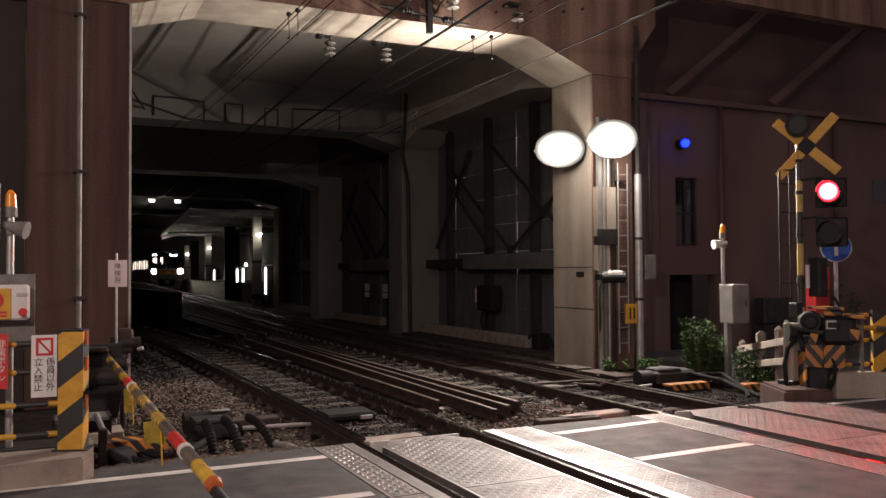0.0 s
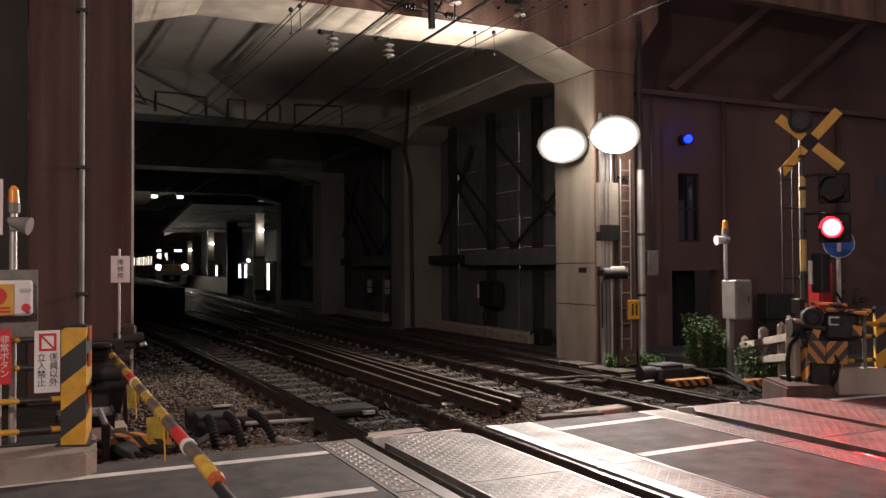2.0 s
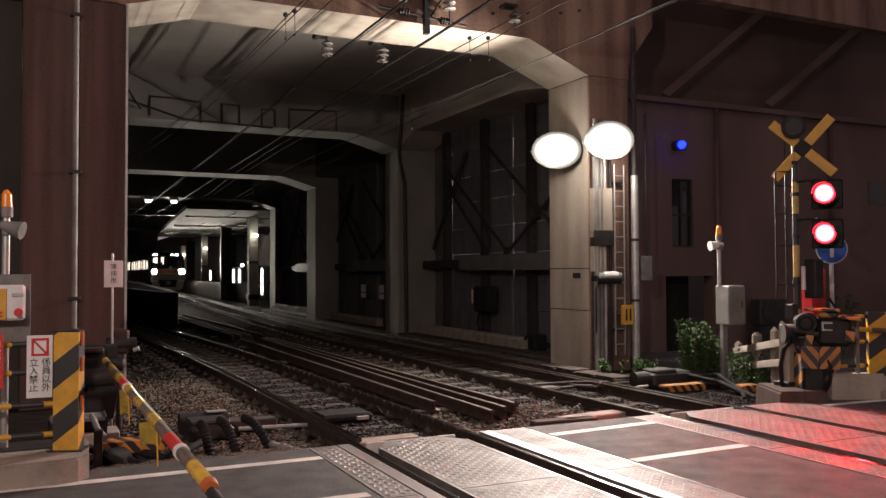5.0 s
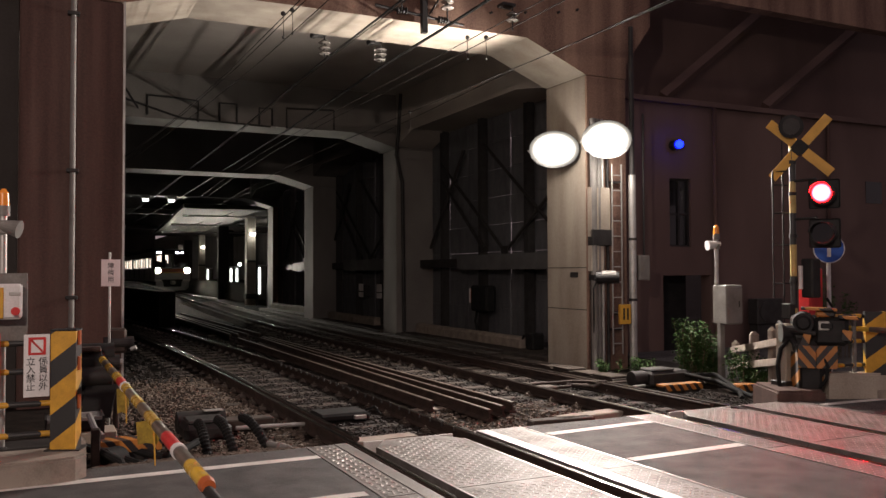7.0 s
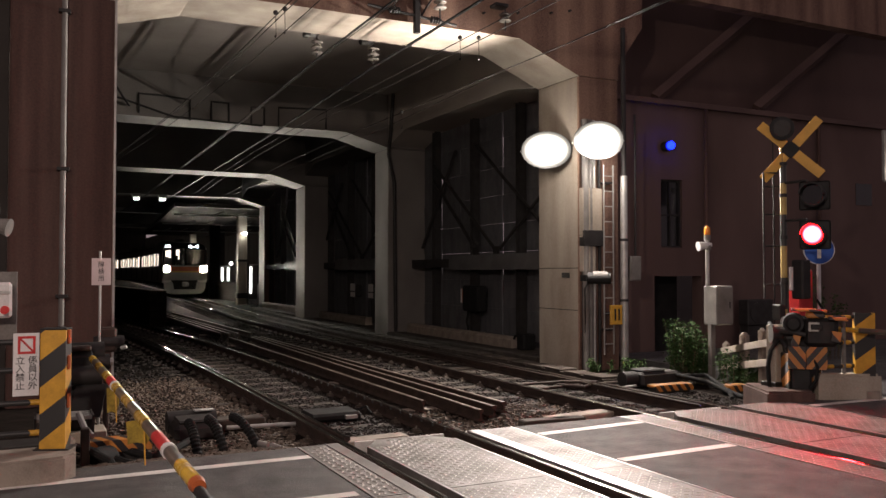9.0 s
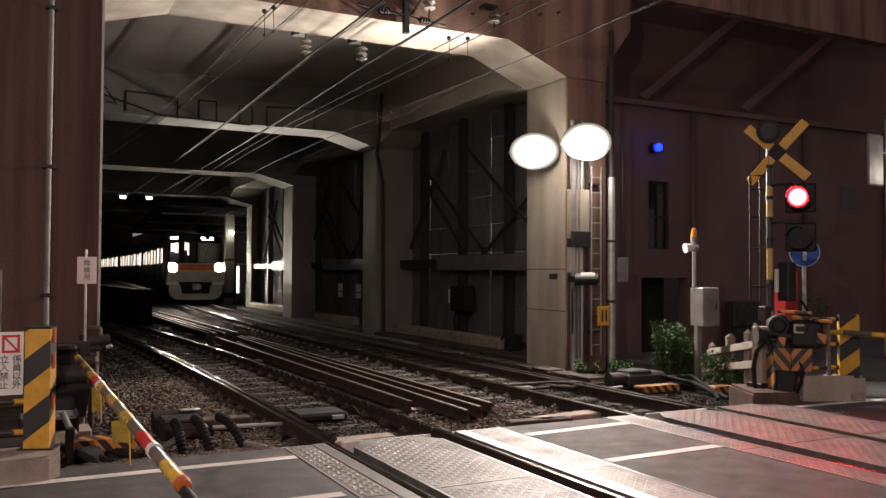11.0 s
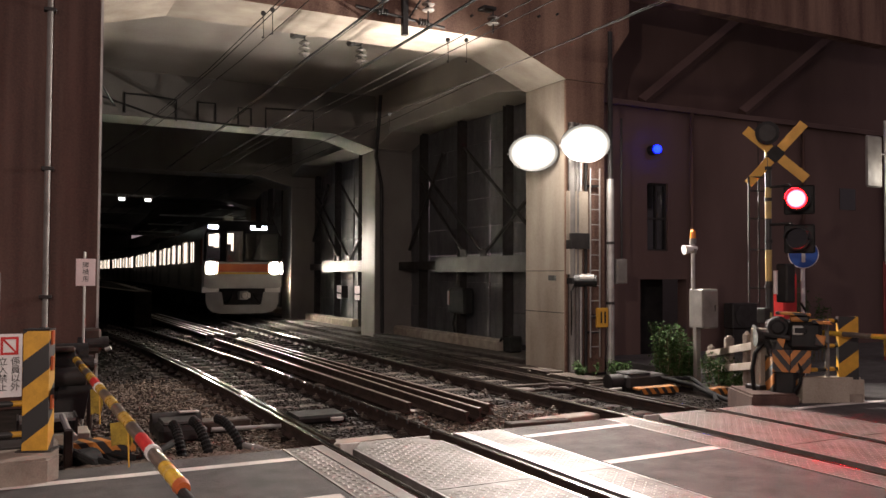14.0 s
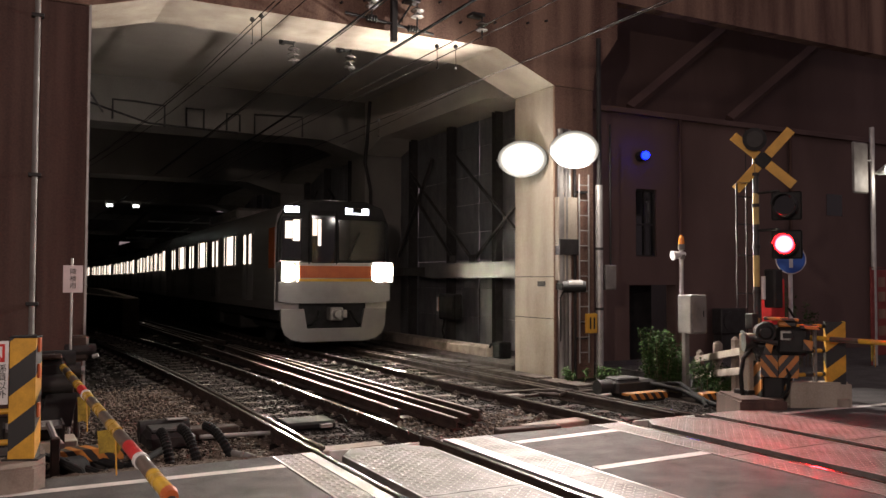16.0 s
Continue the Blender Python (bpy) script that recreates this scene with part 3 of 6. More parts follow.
for x, y in ((10.99, 48.5), (12.75, 75), (14.9, 102)):
    c = thing("platform_column", (x, y, 0), "pale station column lit by a lamp at its top", "column", "station columns")
    part("shaft", box(B(), -0.26, 0.26, -0.26, 0.26, -0.45, 5.0, 0.03), CONCRETE, c)
    part("band", box(B(), -0.275, 0.275, -0.275, 0.275, 2.3, 2.42, 0.01), DARK, c)
    part("base_plate", box(B(), -0.32, 0.32, -0.32, 0.32, 0.2, 0.5, 0.02), DARK, c)
    f = part("lamp_box", box(B(), -0.1, 0.16, -0.6, -0.48, 3.84, 3.97, 0.03), COLUMN_GLOW, c, "white glowing lamp box")
    part("lamp_stay", box(B(), -0.03, 0.03, -0.5, -0.24, 3.9, 3.94), DARK, f)
for x, y, w in ((11.68, 60, 0.36), (13.3, 66, 0.3), (12.2, 54, 0.16), (13.6, 88, 0.4)):
    c = thing("steel_column", (x, y, 0), "dark riveted steel column of the station roof", "column", "dark station columns")
    part("shaft", box(B(), -w, w, -0.2, 0.2, -0.45, 5.0, 0.02), DARK, c)
    part("base_plate", box(B(), -w - 0.08, w + 0.08, -0.28, 0.28, 1.05, 1.12, 0.01), DARK, c)
# glazed shelters and lit boards on the side platform
for x, y, w, cols in ((11.42, 47.4, 0.25, (-0.17,)), (12.55, 60.5, 0.36, (-0.22, 0.2)), (14.35, 80.5, 0.36, (-0.1,))):
    c = thing("platform_board", (x, y, 0), "framed board with a lit strip at the platform end", "notice board", "boards at the station")
    for e in (-w, w):
        part("upright", box(B(), e - 0.03, e + 0.03, -0.04, 0.04, -0.45, 2.15, 0.008), DARK, c)
    part("top_rail", box(B(), -w, w, -0.045, 0.045, 2.08, 2.15, 0.008), GALV, c)
    part("panel", box(B(), -w + 0.03, w - 0.03, -0.02, 0.02, 0.15, 2.08), GREY_PAINT, c, "grey board")
    for e in cols:
        part("lit_strip", box(B(), e - 0.07, e + 0.07, -0.035, -0.02, 0.5, 2.0, 0.004), TUBE_GLOW, c, "glowing white strip")
bulb = thing("platform_lamp", (12.91, 60.4, 2.1), "small bare white lamp over the platform board", "lamp")
bm = B()
bmesh.ops.create_uvsphere(bm, u_segments=12, v_segments=8, radius=0.14, matrix=Matrix.Translation((0, -0.1, 0.2)))
part("globe", bm, TUBE_GLOW, bulb, "glowing globe", smooth=True)
part("stem", rod(B(), (0, 0.1, 0.02), (0, -0.1, 0.12), 0.03, None, 8), DARK, bulb)
for x in (4.4, 5.55):
    f = thing("tube_light", (x, 40.9, 5.1), "small white lamp hung on the viaduct beam", "ceiling light", "lamps on the beam")
    part("housing", box(B(), -0.2, 0.2, -0.06, 0.08, 0.06, 0.24, 0.02), GALV, f)
    part("tube", rod(B(), (-0.13, 0, 0.0), (0.13, 0, 0.0), 0.07), TUBE_GLOW, f, "glowing lamp")

# ---- train ----
WIDE, ROOF = 1.46, 3.72


def shell_outline():
    """Half-rounded cross-section of a car, in x-z."""
    pts = [(-WIDE, 0.98), (-WIDE, 2.9), (-WIDE + 0.06, 3.3), (-WIDE + 0.25, 3.55), (-0.8, ROOF - 0.04), (0, ROOF)]
    return pts + [(-x, z) for x, z in pts[-2::-1]]


def bogie(parent, y):
    b = part("bogie", box(B(), -1.0, 1.0, y - 1.5, y + 1.5, 0.42, 0.62, 0.04), DARK, parent, "dark steel bogie frame")
    for dy in (-1.05, 1.05):
        for s in (-1, 1):
            bm = rod(B(), (s * 0.58, y + dy, 0.43), (s * 0.7, y + dy, 0.43), 0.43, None, 24)
            rod(bm, (s * 0.7, y + dy, 0.43), (s * 0.84, y + dy, 0.43), 0.14, 0.1, 12)
            part("wheel", bm, DARK, b)
    return b


def car_shell(label, lead):
    c = thing("train_car", (0, 0, 0), label, "train", "cars of the train")
    bm = prism(B(), shell_outline(), 0.32 if lead else 0.0, 19.5)
    part("body", bm, STAINLESS, c, "brushed stainless steel body", smooth=True)
    part("underframe", box(B(), -1.3, 1.3, 0.6, 19.2, 0.7, 0.98, 0.03), DARK, c)
    for y0, y1 in ((5.2, 7.6), (8.4, 11.5), (12.2, 14.0)):
        part("equipment_box", box(B(), -1.25, 1.25, y0, y1, 0.28, 0.7, 0.04), DARK, c)
    part("air_conditioner", box(B(), -0.95, 0.95, 7.2, 12.0, ROOF - 0.06, ROOF + 0.3, 0.08), GREY_PAINT, c)
    bogie(c, 2.9)
    bogie(c, 16.6)
    for s in (-1, 1):
        x0, x1 = s * (WIDE - 0.01), s * (WIDE + 0.006)
        door0 = 3.3 if lead else 2.5
        for i in range(4):
            y = door0 + i * 4.72
            d = part("door", box(B(), s * (WIDE - 0.02), s * (WIDE + 0.004), y - 0.66, y + 0.66, 1.15, 3.02, 0.003), SILVER, c, "double sliding door")
            part("door_seal", box(B(), x0, s * (WIDE + 0.01), y - 0.012, y + 0.012, 1.17, 3.0), RUBBER, d)
            for e in (-0.33, 0.33):
                part("door_window", box(B(), x0, s * (WIDE + 0.011), y + e - 0.13, y + e + 0.13, 2.14, 2.95, 0.004), CABIN_GLOW, d, "lit door window")
            if i < 3:
                w = part("side_window", box(B(), x0, s * (WIDE + 0.008), y + 2.36 - 1.0, y + 2.36 + 1.0, 2.1, 3.04, 0.004), BLACK_GLASS, c, "wide side window, lit in its middle")
                part("lit_pane", box(B(), x0, s * (WIDE + 0.011), y + 2.36 - 0.46, y + 2.36 + 0.46, 2.14, 3.0, 0.004), CABIN_GLOW, w, "lit window pane")
                for e in (-0.8, 0.8):
                    part("blind_edge", box(B(), x0, s * (WIDE + 0.01), y + 2.36 + e - 0.03, y + 2.36 + e + 0.03, 2.14, 3.0), CABIN_GLOW, w, "thin lit gap beside a blind")
        if not lead:
            part("side_window", box(B(), x0, s * (WIDE + 0.011), 0.5, 1.35, 2.12, 3.02, 0.004), CABIN_GLOW, c, "lit side window")
    return c


BURNERS = []


def lead_car():
    c = car_shell("stainless train head car with orange brown band, glowing headlights", True)
    # moulded front: pale lower part, black glass mask, painted corner posts
    bm = prism(B(), [(-WIDE + 0.02, 1.2), (-WIDE + 0.02, 1.66), (-0.96, 1.66), (-0.96, 2.12), (0.96, 2.12), (0.96, 1.66), (WIDE - 0.02, 1.66), (WIDE - 0.02, 1.2), (1.2, 1.14), (-1.2, 1.14)], 0.02, 0.34)
    bmesh.ops.bevel(bm, geom=[e for e in bm.edges if abs(e.verts[0].co.y - e.verts[1].co.y) < 0.01], offset=0.02, segments=2, affect="EDGES")
    part("front_panel", bm, SILVER, c, "pale silver lower front", smooth=True)
    bm = prism(B(), [(-WIDE + 0.02, 2.14), (-WIDE + 0.04, 3.1), (-WIDE + 0.22, 3.52), (-0.8, 3.68), (0.8, 3.68), (WIDE - 0.22, 3.52), (WIDE - 0.04, 3.1), (WIDE - 0.02, 2.14)], 0.06, 0.34)
    bmesh.ops.bevel(bm, geom=[e for e in bm.edges if abs(e.verts[0].co.y - e.verts[1].co.y) < 0.01], offset=0.05, segments=3, affect="EDGES")
    mask = part("front_mask", bm, BLACK_PAINT, c, "black front mask", smooth=True)
    part("front_band", box(B(), -0.94, 0.94, -0.004, 0.04, 1.76, 2.06, 0.008), ORANGE, c, "orange brown front band")
    part("gold_line", box(B(), -0.94, 0.94, -0.006, 0.04, 1.675, 1.745, 0.006), GOLD, c, "gold line under the band")
    for x0, x1, z0, z1, nm in ((-1.36, -0.86, 2.2, 3.22, "cab_window"), (-0.62, -0.02, 2.12, 3.3, "gangway_window"), (0.06, 1.32, 2.2, 3.22, "windscreen")):
        w = part(nm, box(B(), x0, x1, 0.045, 0.07, z0, z1, 0.012), BLACK_GLASS, mask, "dark cab glass")
    # glowing panes on the mask stand in for saloon light
    for x0, x1, z0, z1 in ((-1.28, -1.1, 2.72, 3.14), (-1.09, -0.92, 2.66, 3.18), (-0.6, -0.48, 2.8, 3.2), (-0.46, -0.38, 2.55, 3.2)):
        part("lit_saloon_pane", box(B(), x0, x1, 0.036, 0.046, z0, z1, 0.003), CABIN_GLOW, mask, "glowing pane standing in for the lit saloon")
    part("gangway_frame", tube(B(), [(-0.68, 0.04, 1.66), (-0.68, 0.04, 3.4), (0.02, 0.04, 3.4), (0.02, 0.04, 1.66)], 0.018), RUBBER, mask)
    for x0, x1, bars in ((-1.34, -0.9, ((-1.3, -0.94),)), (0.2, 0.9, ((0.24, 0.42), (0.68, 0.86)))):
        d = part("destination_display", box(B(), x0, x1, 0.04, 0.07, 3.32, 3.52, 0.01), BLACK_GLASS, mask, "white glowing destination display")
        for a, b in bars:
            part("display_block", box(B(), a, b, 0.034, 0.042, 3.35, 3.5, 0.003), DISPLAY_GLOW, d)
        if x0 > 0:
            part("display_block", box(B(), 0.42, 0.68, 0.034, 0.042, 3.35, 3.385, 0.002), DISPLAY_GLOW, d)
    for s in (-1, 1):
        h = part("headlight", rod(B(), (s * 1.19, 0.2, 1.9), (s * 1.19, 0.34, 1.9), 0.238, None, 28), SILVER, c, "round headlight set deep in a silver pocket")
        # lens enlarged, its outward fading glow imitates headlight glare
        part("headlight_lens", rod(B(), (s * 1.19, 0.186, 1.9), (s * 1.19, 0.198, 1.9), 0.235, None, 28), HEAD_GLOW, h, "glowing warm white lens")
        # added main-beam disc in a black narrowing tube, turned dark side out when dipped
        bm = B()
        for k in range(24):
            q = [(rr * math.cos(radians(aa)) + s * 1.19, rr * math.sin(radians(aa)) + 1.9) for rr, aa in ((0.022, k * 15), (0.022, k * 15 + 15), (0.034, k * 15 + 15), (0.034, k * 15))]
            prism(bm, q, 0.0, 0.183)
        part("beam_snoot", bm, RUBBER, h, "short black tube added to narrow the beam")
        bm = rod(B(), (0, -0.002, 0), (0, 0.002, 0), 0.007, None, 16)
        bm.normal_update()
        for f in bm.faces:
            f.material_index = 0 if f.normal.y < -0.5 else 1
        burner = part("burner", bm, (BEAM_GLOW, RUBBER), h, "small glowing disc added to throw the main beam", at=pose(s * 1.19, 0.17, 1.888))
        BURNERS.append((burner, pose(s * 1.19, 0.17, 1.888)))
        # hood and longer side plate added to cut upward and sideways light
        part("light_shield", box(B(), s * 1.19 - 0.24, s * 1.19 + 0.24, -0.22, 0.2, 2.145, 2.16, 0.004), SILVER, h)
        part("pocket_side", box(B(), s * (WIDE - 0.05), s * (WIDE - 0.02), -0.22, 0.34, 1.66, 2.14, 0.006), SILVER, h)
        part("corner_post", box(B(), s * (WIDE - 0.02), s * (WIDE + 0.008), 0.34, 0.92, 2.0, 3.0, 0.004), ORANGE, c, "orange brown corner")
    # skirt with a cut-out for the coupler
    bm = prism(B(), [(-1.36, 1.0), (-1.34, 0.6), (-1.25, 0.38), (-1.08, 0.26), (-0.8, 0.2), (0.8, 0.2), (1.08, 0.26), (1.25, 0.38), (1.34, 0.6), (1.36, 1.0), (0.78, 1.0), (0.7, 0.52), (-0.7, 0.52), (-0.78, 1.0)], 0.1, 0.2)
    part("skirt", bm, SILVER, c, "pale plough-shaped skirt")
    part("coupler_recess", box(B(), -0.85, 0.85, 0.22, 0.4, 0.4, 1.14), BLACK_PAINT, c)
    bm = box(B(), -0.17, 0.17, -0.08, 0.4, 0.72, 1.04, 0.03)
    rod(bm, (0.0, -0.2, 0.88), (0.0, -0.06, 0.88), 0.09, 0.13, 14)
    box(bm, 0.12, 0.24, -0.16, 0.02, 0.78, 0.98, 0.02)
    part("coupler", bm, GALV, c, "steel coupler head")
    for s in (-1, 1):
        part("air_hose", tube(B(), [(s * 0.4, 0.14, 0.95), (s * 0.46, 0.02, 0.78), (s * 0.6, 0.02, 0.62), (s * 0.68, 0.12, 0.6)], 0.03), RUBBER, c)
    part("wiper", tube(B(), [(0.3, 0.03, 2.18), (0.62, 0.028, 2.9)], 0.012, 6), RUBBER, mask)
    return c


CARS = [lead_car()] + [car_shell("stainless train car with lit windows", False)]
CARS += [copy_thing(CARS[1], Matrix()) for i in range(3)]

# ---- overhead wires ----
def wire(name, pts, r, label, material=COPPER):
    tagged(new(name, mesh_of(name, tube(B(), pts, r, 6), material)), label, "overhead wire", "overhead wires")


for x, z in ((3.06, 5.32), (3.19, 5.39), (3.62, 5.55), (5.98, 5.34), (6.31, 5.38), (6.95, 5.05)):
    bend = near_bend if x < 5 else far_bend
    wire("contact_wire", [(x + bend(y), y, z - 0.03 * math.sin(y / 5)) for y in range(-10, 76, 5)], 0.008, "thin tarnished contact wire over the track")
for x0, x1, z, r in ((4.78, 4.78, 5.72, 0.02), (4.86, 4.86, 5.74, 0.0085), (5.91, 5.91, 5.7, 0.02), (5.99, 5.99, 5.73, 0.0085), (8.57, 8.6, 5.8, 0.008)):
    wire("feeder_cable", [(x0, -10, z + 0.5), (x0, 2, z + 0.12), (x0, 12, z), (x1, 15, z - 0.02), (x1, 22, z - 0.2), (x1, 40, z - 0.45), (x1, 70, z - 0.5)], r, "thick dark feeder cable under the deck", RUBBER if r > 0.01 else COPPER)
for x, y, z in ((3.06, 11.5, 5.36), (3.19, 11.5, 5.43), (5.98, 11.5, 5.37), (6.31, 11.5, 5.41), (6.95, 16.0, 5.06)):
    d = thing("dropper", (x, y, z), "thin wire dropper with round clamps hanging from a wire", "wire clamp", "droppers on the wires")
    part("dropper_wire", rod(B(), (0, 0, 0), (0.01, 0, -0.34), 0.005, None, 6), COPPER, d)
    for r, h in ((0.036, 0.0), (0.018, -0.34)):
        bm = B()
        bmesh.ops.create_uvsphere(bm, u_segments=10, v_segments=8, radius=r, matrix=Matrix.Translation((0, 0, h)))
        part("clamp", bm, DARK, d)


def insulator(x, y, top, n=3):
    i = thing("insulator", (x, y, top), "glazed porcelain disc insulator under the deck", "insulator", "insulators under the deck")
    part("pin", rod(B(), (0, 0, 0.12), (0, 0, -0.36), 0.014, None, 8), DARK, i)
    part("bracket", box(B(), -0.22, 0.05, -0.05, 0.22, 0.06, 0.12, 0.01), DARK, i)
    for k in range(n):
        bm = rod(B(), (0, 0, -0.03 - k * 0.1), (0, 0, -0.08 - k * 0.1), 0.05, 0.115, 18)
        rod(bm, (0, 0, -0.08 - k * 0.1), (0, 0, -0.095 - k * 0.1), 0.115, 0.1, 18)
        part("disc", bm, PORCELAIN, i, smooth=True)
    return i


for x in (4.78, 5.91):
    insulator(x, 15.0, 6.1)
    tagged(new("hanger_bar", mesh_of("hanger_bar", box(B(), x - 0.25, x - 0.15, 14.9, 15.1, 6.1, 6.87, 0.01), DARK)), "steel bar hanging from the deck", "bracket", "hanger bars under the deck")
# bracket arm in front of the first beam
arm = thing("wire_support", (5.9, 12.95, 5.85), "dark steel wire support fixed to the first beam", "wire support")
bm = box(B(), -0.05, 0.05, -0.05, 0.05, -0.05, 1.2, 0.006)
part("hanger", bm, DARK, arm, "perforated steel hanger")
part("cross_tube", rod(B(), (-0.9, -0.02, 0.32), (0.75, -0.02, 0.18), 0.025), DARK, arm)
for x in (-0.42, 0.35):
    bm = B()
    for k in range(4):
        rod(bm, (x - 0.08 + k * 0.05, -0.02, 0.285 - (x + 0.4) * 0.09), (x - 0.06 + k * 0.05, -0.02, 0.285 - (x + 0.4) * 0.09), 0.065, 0.05, 14)
    part("rod_insulator", bm, DARK, arm)
part("stay", rod(B(), (0.04, 0.0, 0.2), (0.5, 0.05, 0.9), 0.018), DARK, arm)
for x, z in ((5.45, 6.5), (6.3, 6.45), (7.6, 6.4)):
    insulator(x, 12.86, z, 2)
# anchor bolts on the stained beam face
for i in range(16):
    b = new("anchor_bolt", mesh_of("anchor_bolt", rod(B(), (0, -0.05, 0), (0, 0.02, 0), 0.022, None, 8), DARK))
    b.location = (-0.2 + 0.62 * i + 0.1 * ((i * 7) % 3), 13.02, 6.35 + 0.3 * ((i * 5) % 4) / 3)
    tagged(b, "dark bolt in the stained beam face", "bolt", "bolts in the beam face")
# conduits on the second beam
for pts in ([(2.44, 5.75), (2.44, 6.25), (3.0, 6.25), (3.7, 6.2), (3.7, 5.65)], [(4.25, 5.7), (4.25, 6.2), (4.7, 6.2), (4.7, 5.65)], [(5.3, 5.7), (5.3, 6.15), (5.65, 6.15), (5.65, 5.7)],
            [(6.05, 5.65), (6.05, 6.2), (7.4, 6.25), (7.4, 5.7)], [(0.6, 6.3), (1.8, 6.15), (3.3, 5.72), (5.6, 5.66)]):
    ob = new("conduit", mesh_of("conduit", tube(B(), [(x, 22.36, z) for x, z in pts], 0.028, 8), DARK))
    tagged(ob, "dark conduit bent along the second beam", "conduit", "conduits on the beam")
ob = new("drain_pipe", mesh_of("drain_pipe", tube(B(), [(9.24, 21.9, 6.8), (9.24, 22.1, 5.6), (9.22, 22.2, 5.1), (9.45, 22.3, 4.3), (9.5, 22.3, 0)], 0.05, 10), DARK))
tagged(ob, "dark drain pipe bent down a pier", "pipe")
ob = new("sagging_cable", mesh_of("sagging_cable", tube(B(), [(0.4, 14.5, 6.88), (0.5, 15, 6.5), (1.2, 18, 6.0), (2.2, 22.3, 5.9)], 0.025, 8), DARK))
tagged(ob, "dark cable sagging under the deck", "cable")

# ---- lamps, pipes and ladder on the right-hand pier ----
def floodlight(x, y, z, rz, hang):
    f = thing("floodlight", (x, y, z), "bright white floodlight with a dark housing on the pier", "floodlight", "floodlights on the pier", "", rz)
    bm = rod(B(), (0, -0.12, 0), (0, 0.02, 0), 0.44, 0.36, 28)
    rod(bm, (0, 0.02, 0), (0, 0.16, 0), 0.36, 0.1, 28)
    part("housing", bm, DARK, f, smooth=True)
    # lens drawn oversized so its fading rim imitates glare
    face = [(0.43 * math.cos(radians(a)), 0.43 * math.sin(radians(a))) for a in range(0, 360, 12)]
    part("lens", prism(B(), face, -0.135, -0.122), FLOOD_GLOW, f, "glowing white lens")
    part("yoke", tube(B(), [(-0.44, 0, 0), (-0.44, 0.2, 0.0), (0.44, 0.2, 0.0), (0.44, 0, 0)], 0.02), GALV, f)
    part("arm", rod(B(), (0, 0.2, 0), hang, 0.03), GALV, f)
    return f


floodlight(8.92, 13.55, 4.05, -32, (0.3, 0.42, 0.0)).scale = (1.1, 1.0, 0.82)
floodlight(9.44, 12.6, 4.14, -32, (-0.15, 0.5, 0.0)).scale = (1.05, 1.0, 0.82)
pole = thing("lamp_pole", (10.17, 12.78, 0), "tall pale round steel pole beside the pier", "pole")
part("shaft", rod(B(), (0, 0, -0.45), (0, 0, 3.55), 0.075, 0.07, 20), GALV, pole, smooth=True)
for z in (1.15, 2.3):
    part("strap", rod(B(), (0, 0, z), (0, 0, z + 0.05), 0.085, None, 20), DARK, pole)
part("upper_shaft", rod(B(), (0, 0, 3.55), (0, 0, 6.4), 0.05, 0.045, 16), DARK, pole, smooth=True)
lad = thing("ladder", (9.87, 12.86, 0), "narrow pale steel ladder fixed to the pier", "ladder")
for x in (-0.11, 0.11):
    part("stile", rod(B(), (x, 0, 0.15), (x, 0, 3.75), 0.016, None, 8), GALV, lad)
for i in range(12):
    part("rung", rod(B(), (-0.11, 0, 0.35 + 0.29 * i), (0.11, 0, 0.35 + 0.29 * i), 0.011, None, 8), GALV, lad)
for z in (0.6, 3.4):
    part("wall_bracket", box(B(), -0.12, 0.12, 0.0, 0.18, z, z + 0.03), DARK, lad)
for x, r, m in ((9.38, 0.06, GREY_PAINT), (9.5, 0.045, GREY_PAINT), (9.6, 0.03, GALV), (9.72, 0.03, DARK), (9.34, 0.02, DARK), (10.32, 0.025, DARK)):
    ob = new("wall_pipe", mesh_of("wall_pipe", rod(B(), (x, 12.98 - r, -0.3), (x, 12.98 - r, 4.6), r, None, 14), m, smooth=True))
    tagged(ob, "upright conduit pipe fixed to the pier", "pipe", "pipes on the pier")
ob = new("reflective_band", mesh_of("reflective_band", box(B(), 9.31, 9.75, 12.9, 13.03, 2.36, 3.3, 0.01), CONCRETE))
tagged(ob, "pale painted board behind the pier pipes", "board")
ob = new("junction_strap", mesh_of("junction_strap", box(B(), 9.31, 9.78, 12.86, 13.03, 2.2, 2.5, 0.01), DARK))
tagged(ob, "dark strap clamped over the pier pipes", "pipe clamp")
ob = new("pale_board", mesh_of("pale_board", box(B(), 9.31, 9.6, 12.9, 13.03, 1.72, 2.2, 0.01), CONCRETE))
tagged(ob, "lower pale painted board behind the pier pipes", "board")
horn = thing("loudspeaker", (9.42, 12.72, 1.6), "black cylinder loudspeaker with a pale cover on the pier", "loudspeaker")
part("case", rod(B(), (-0.06, 0.12, 0), (0.3, -0.1, 0.0), 0.11, None, 20), BLACK_PAINT, horn, smooth=True)
part("cover", rod(B(), (0.02, 0.05, 0.045), (0.24, -0.085, 0.045), 0.085, None, 20), GREY_PAINT, horn, smooth=True)
part("mount", box(B(), -0.1, 0.02, 0.1, 0.3, -0.06, 0.06, 0.01), BLACK_PAINT, horn)
part("lead", tube(B(), [(-0.06, 0.1, -0.08), (-0.12, 0.12, -0.2), (-0.1, 0.14, -0.7), (-0.06, 0.2, -1.3)], 0.014), RUBBER, horn)
yb = thing("notice_box", (9.94, 12.74, 0.92), "small yellow notice box with dark bars", "notice")
part("case", box(B(), -0.13, 0.13, -0.03, 0.03, -0.2, 0.17, 0.01), YELLOW_PAINT, yb)
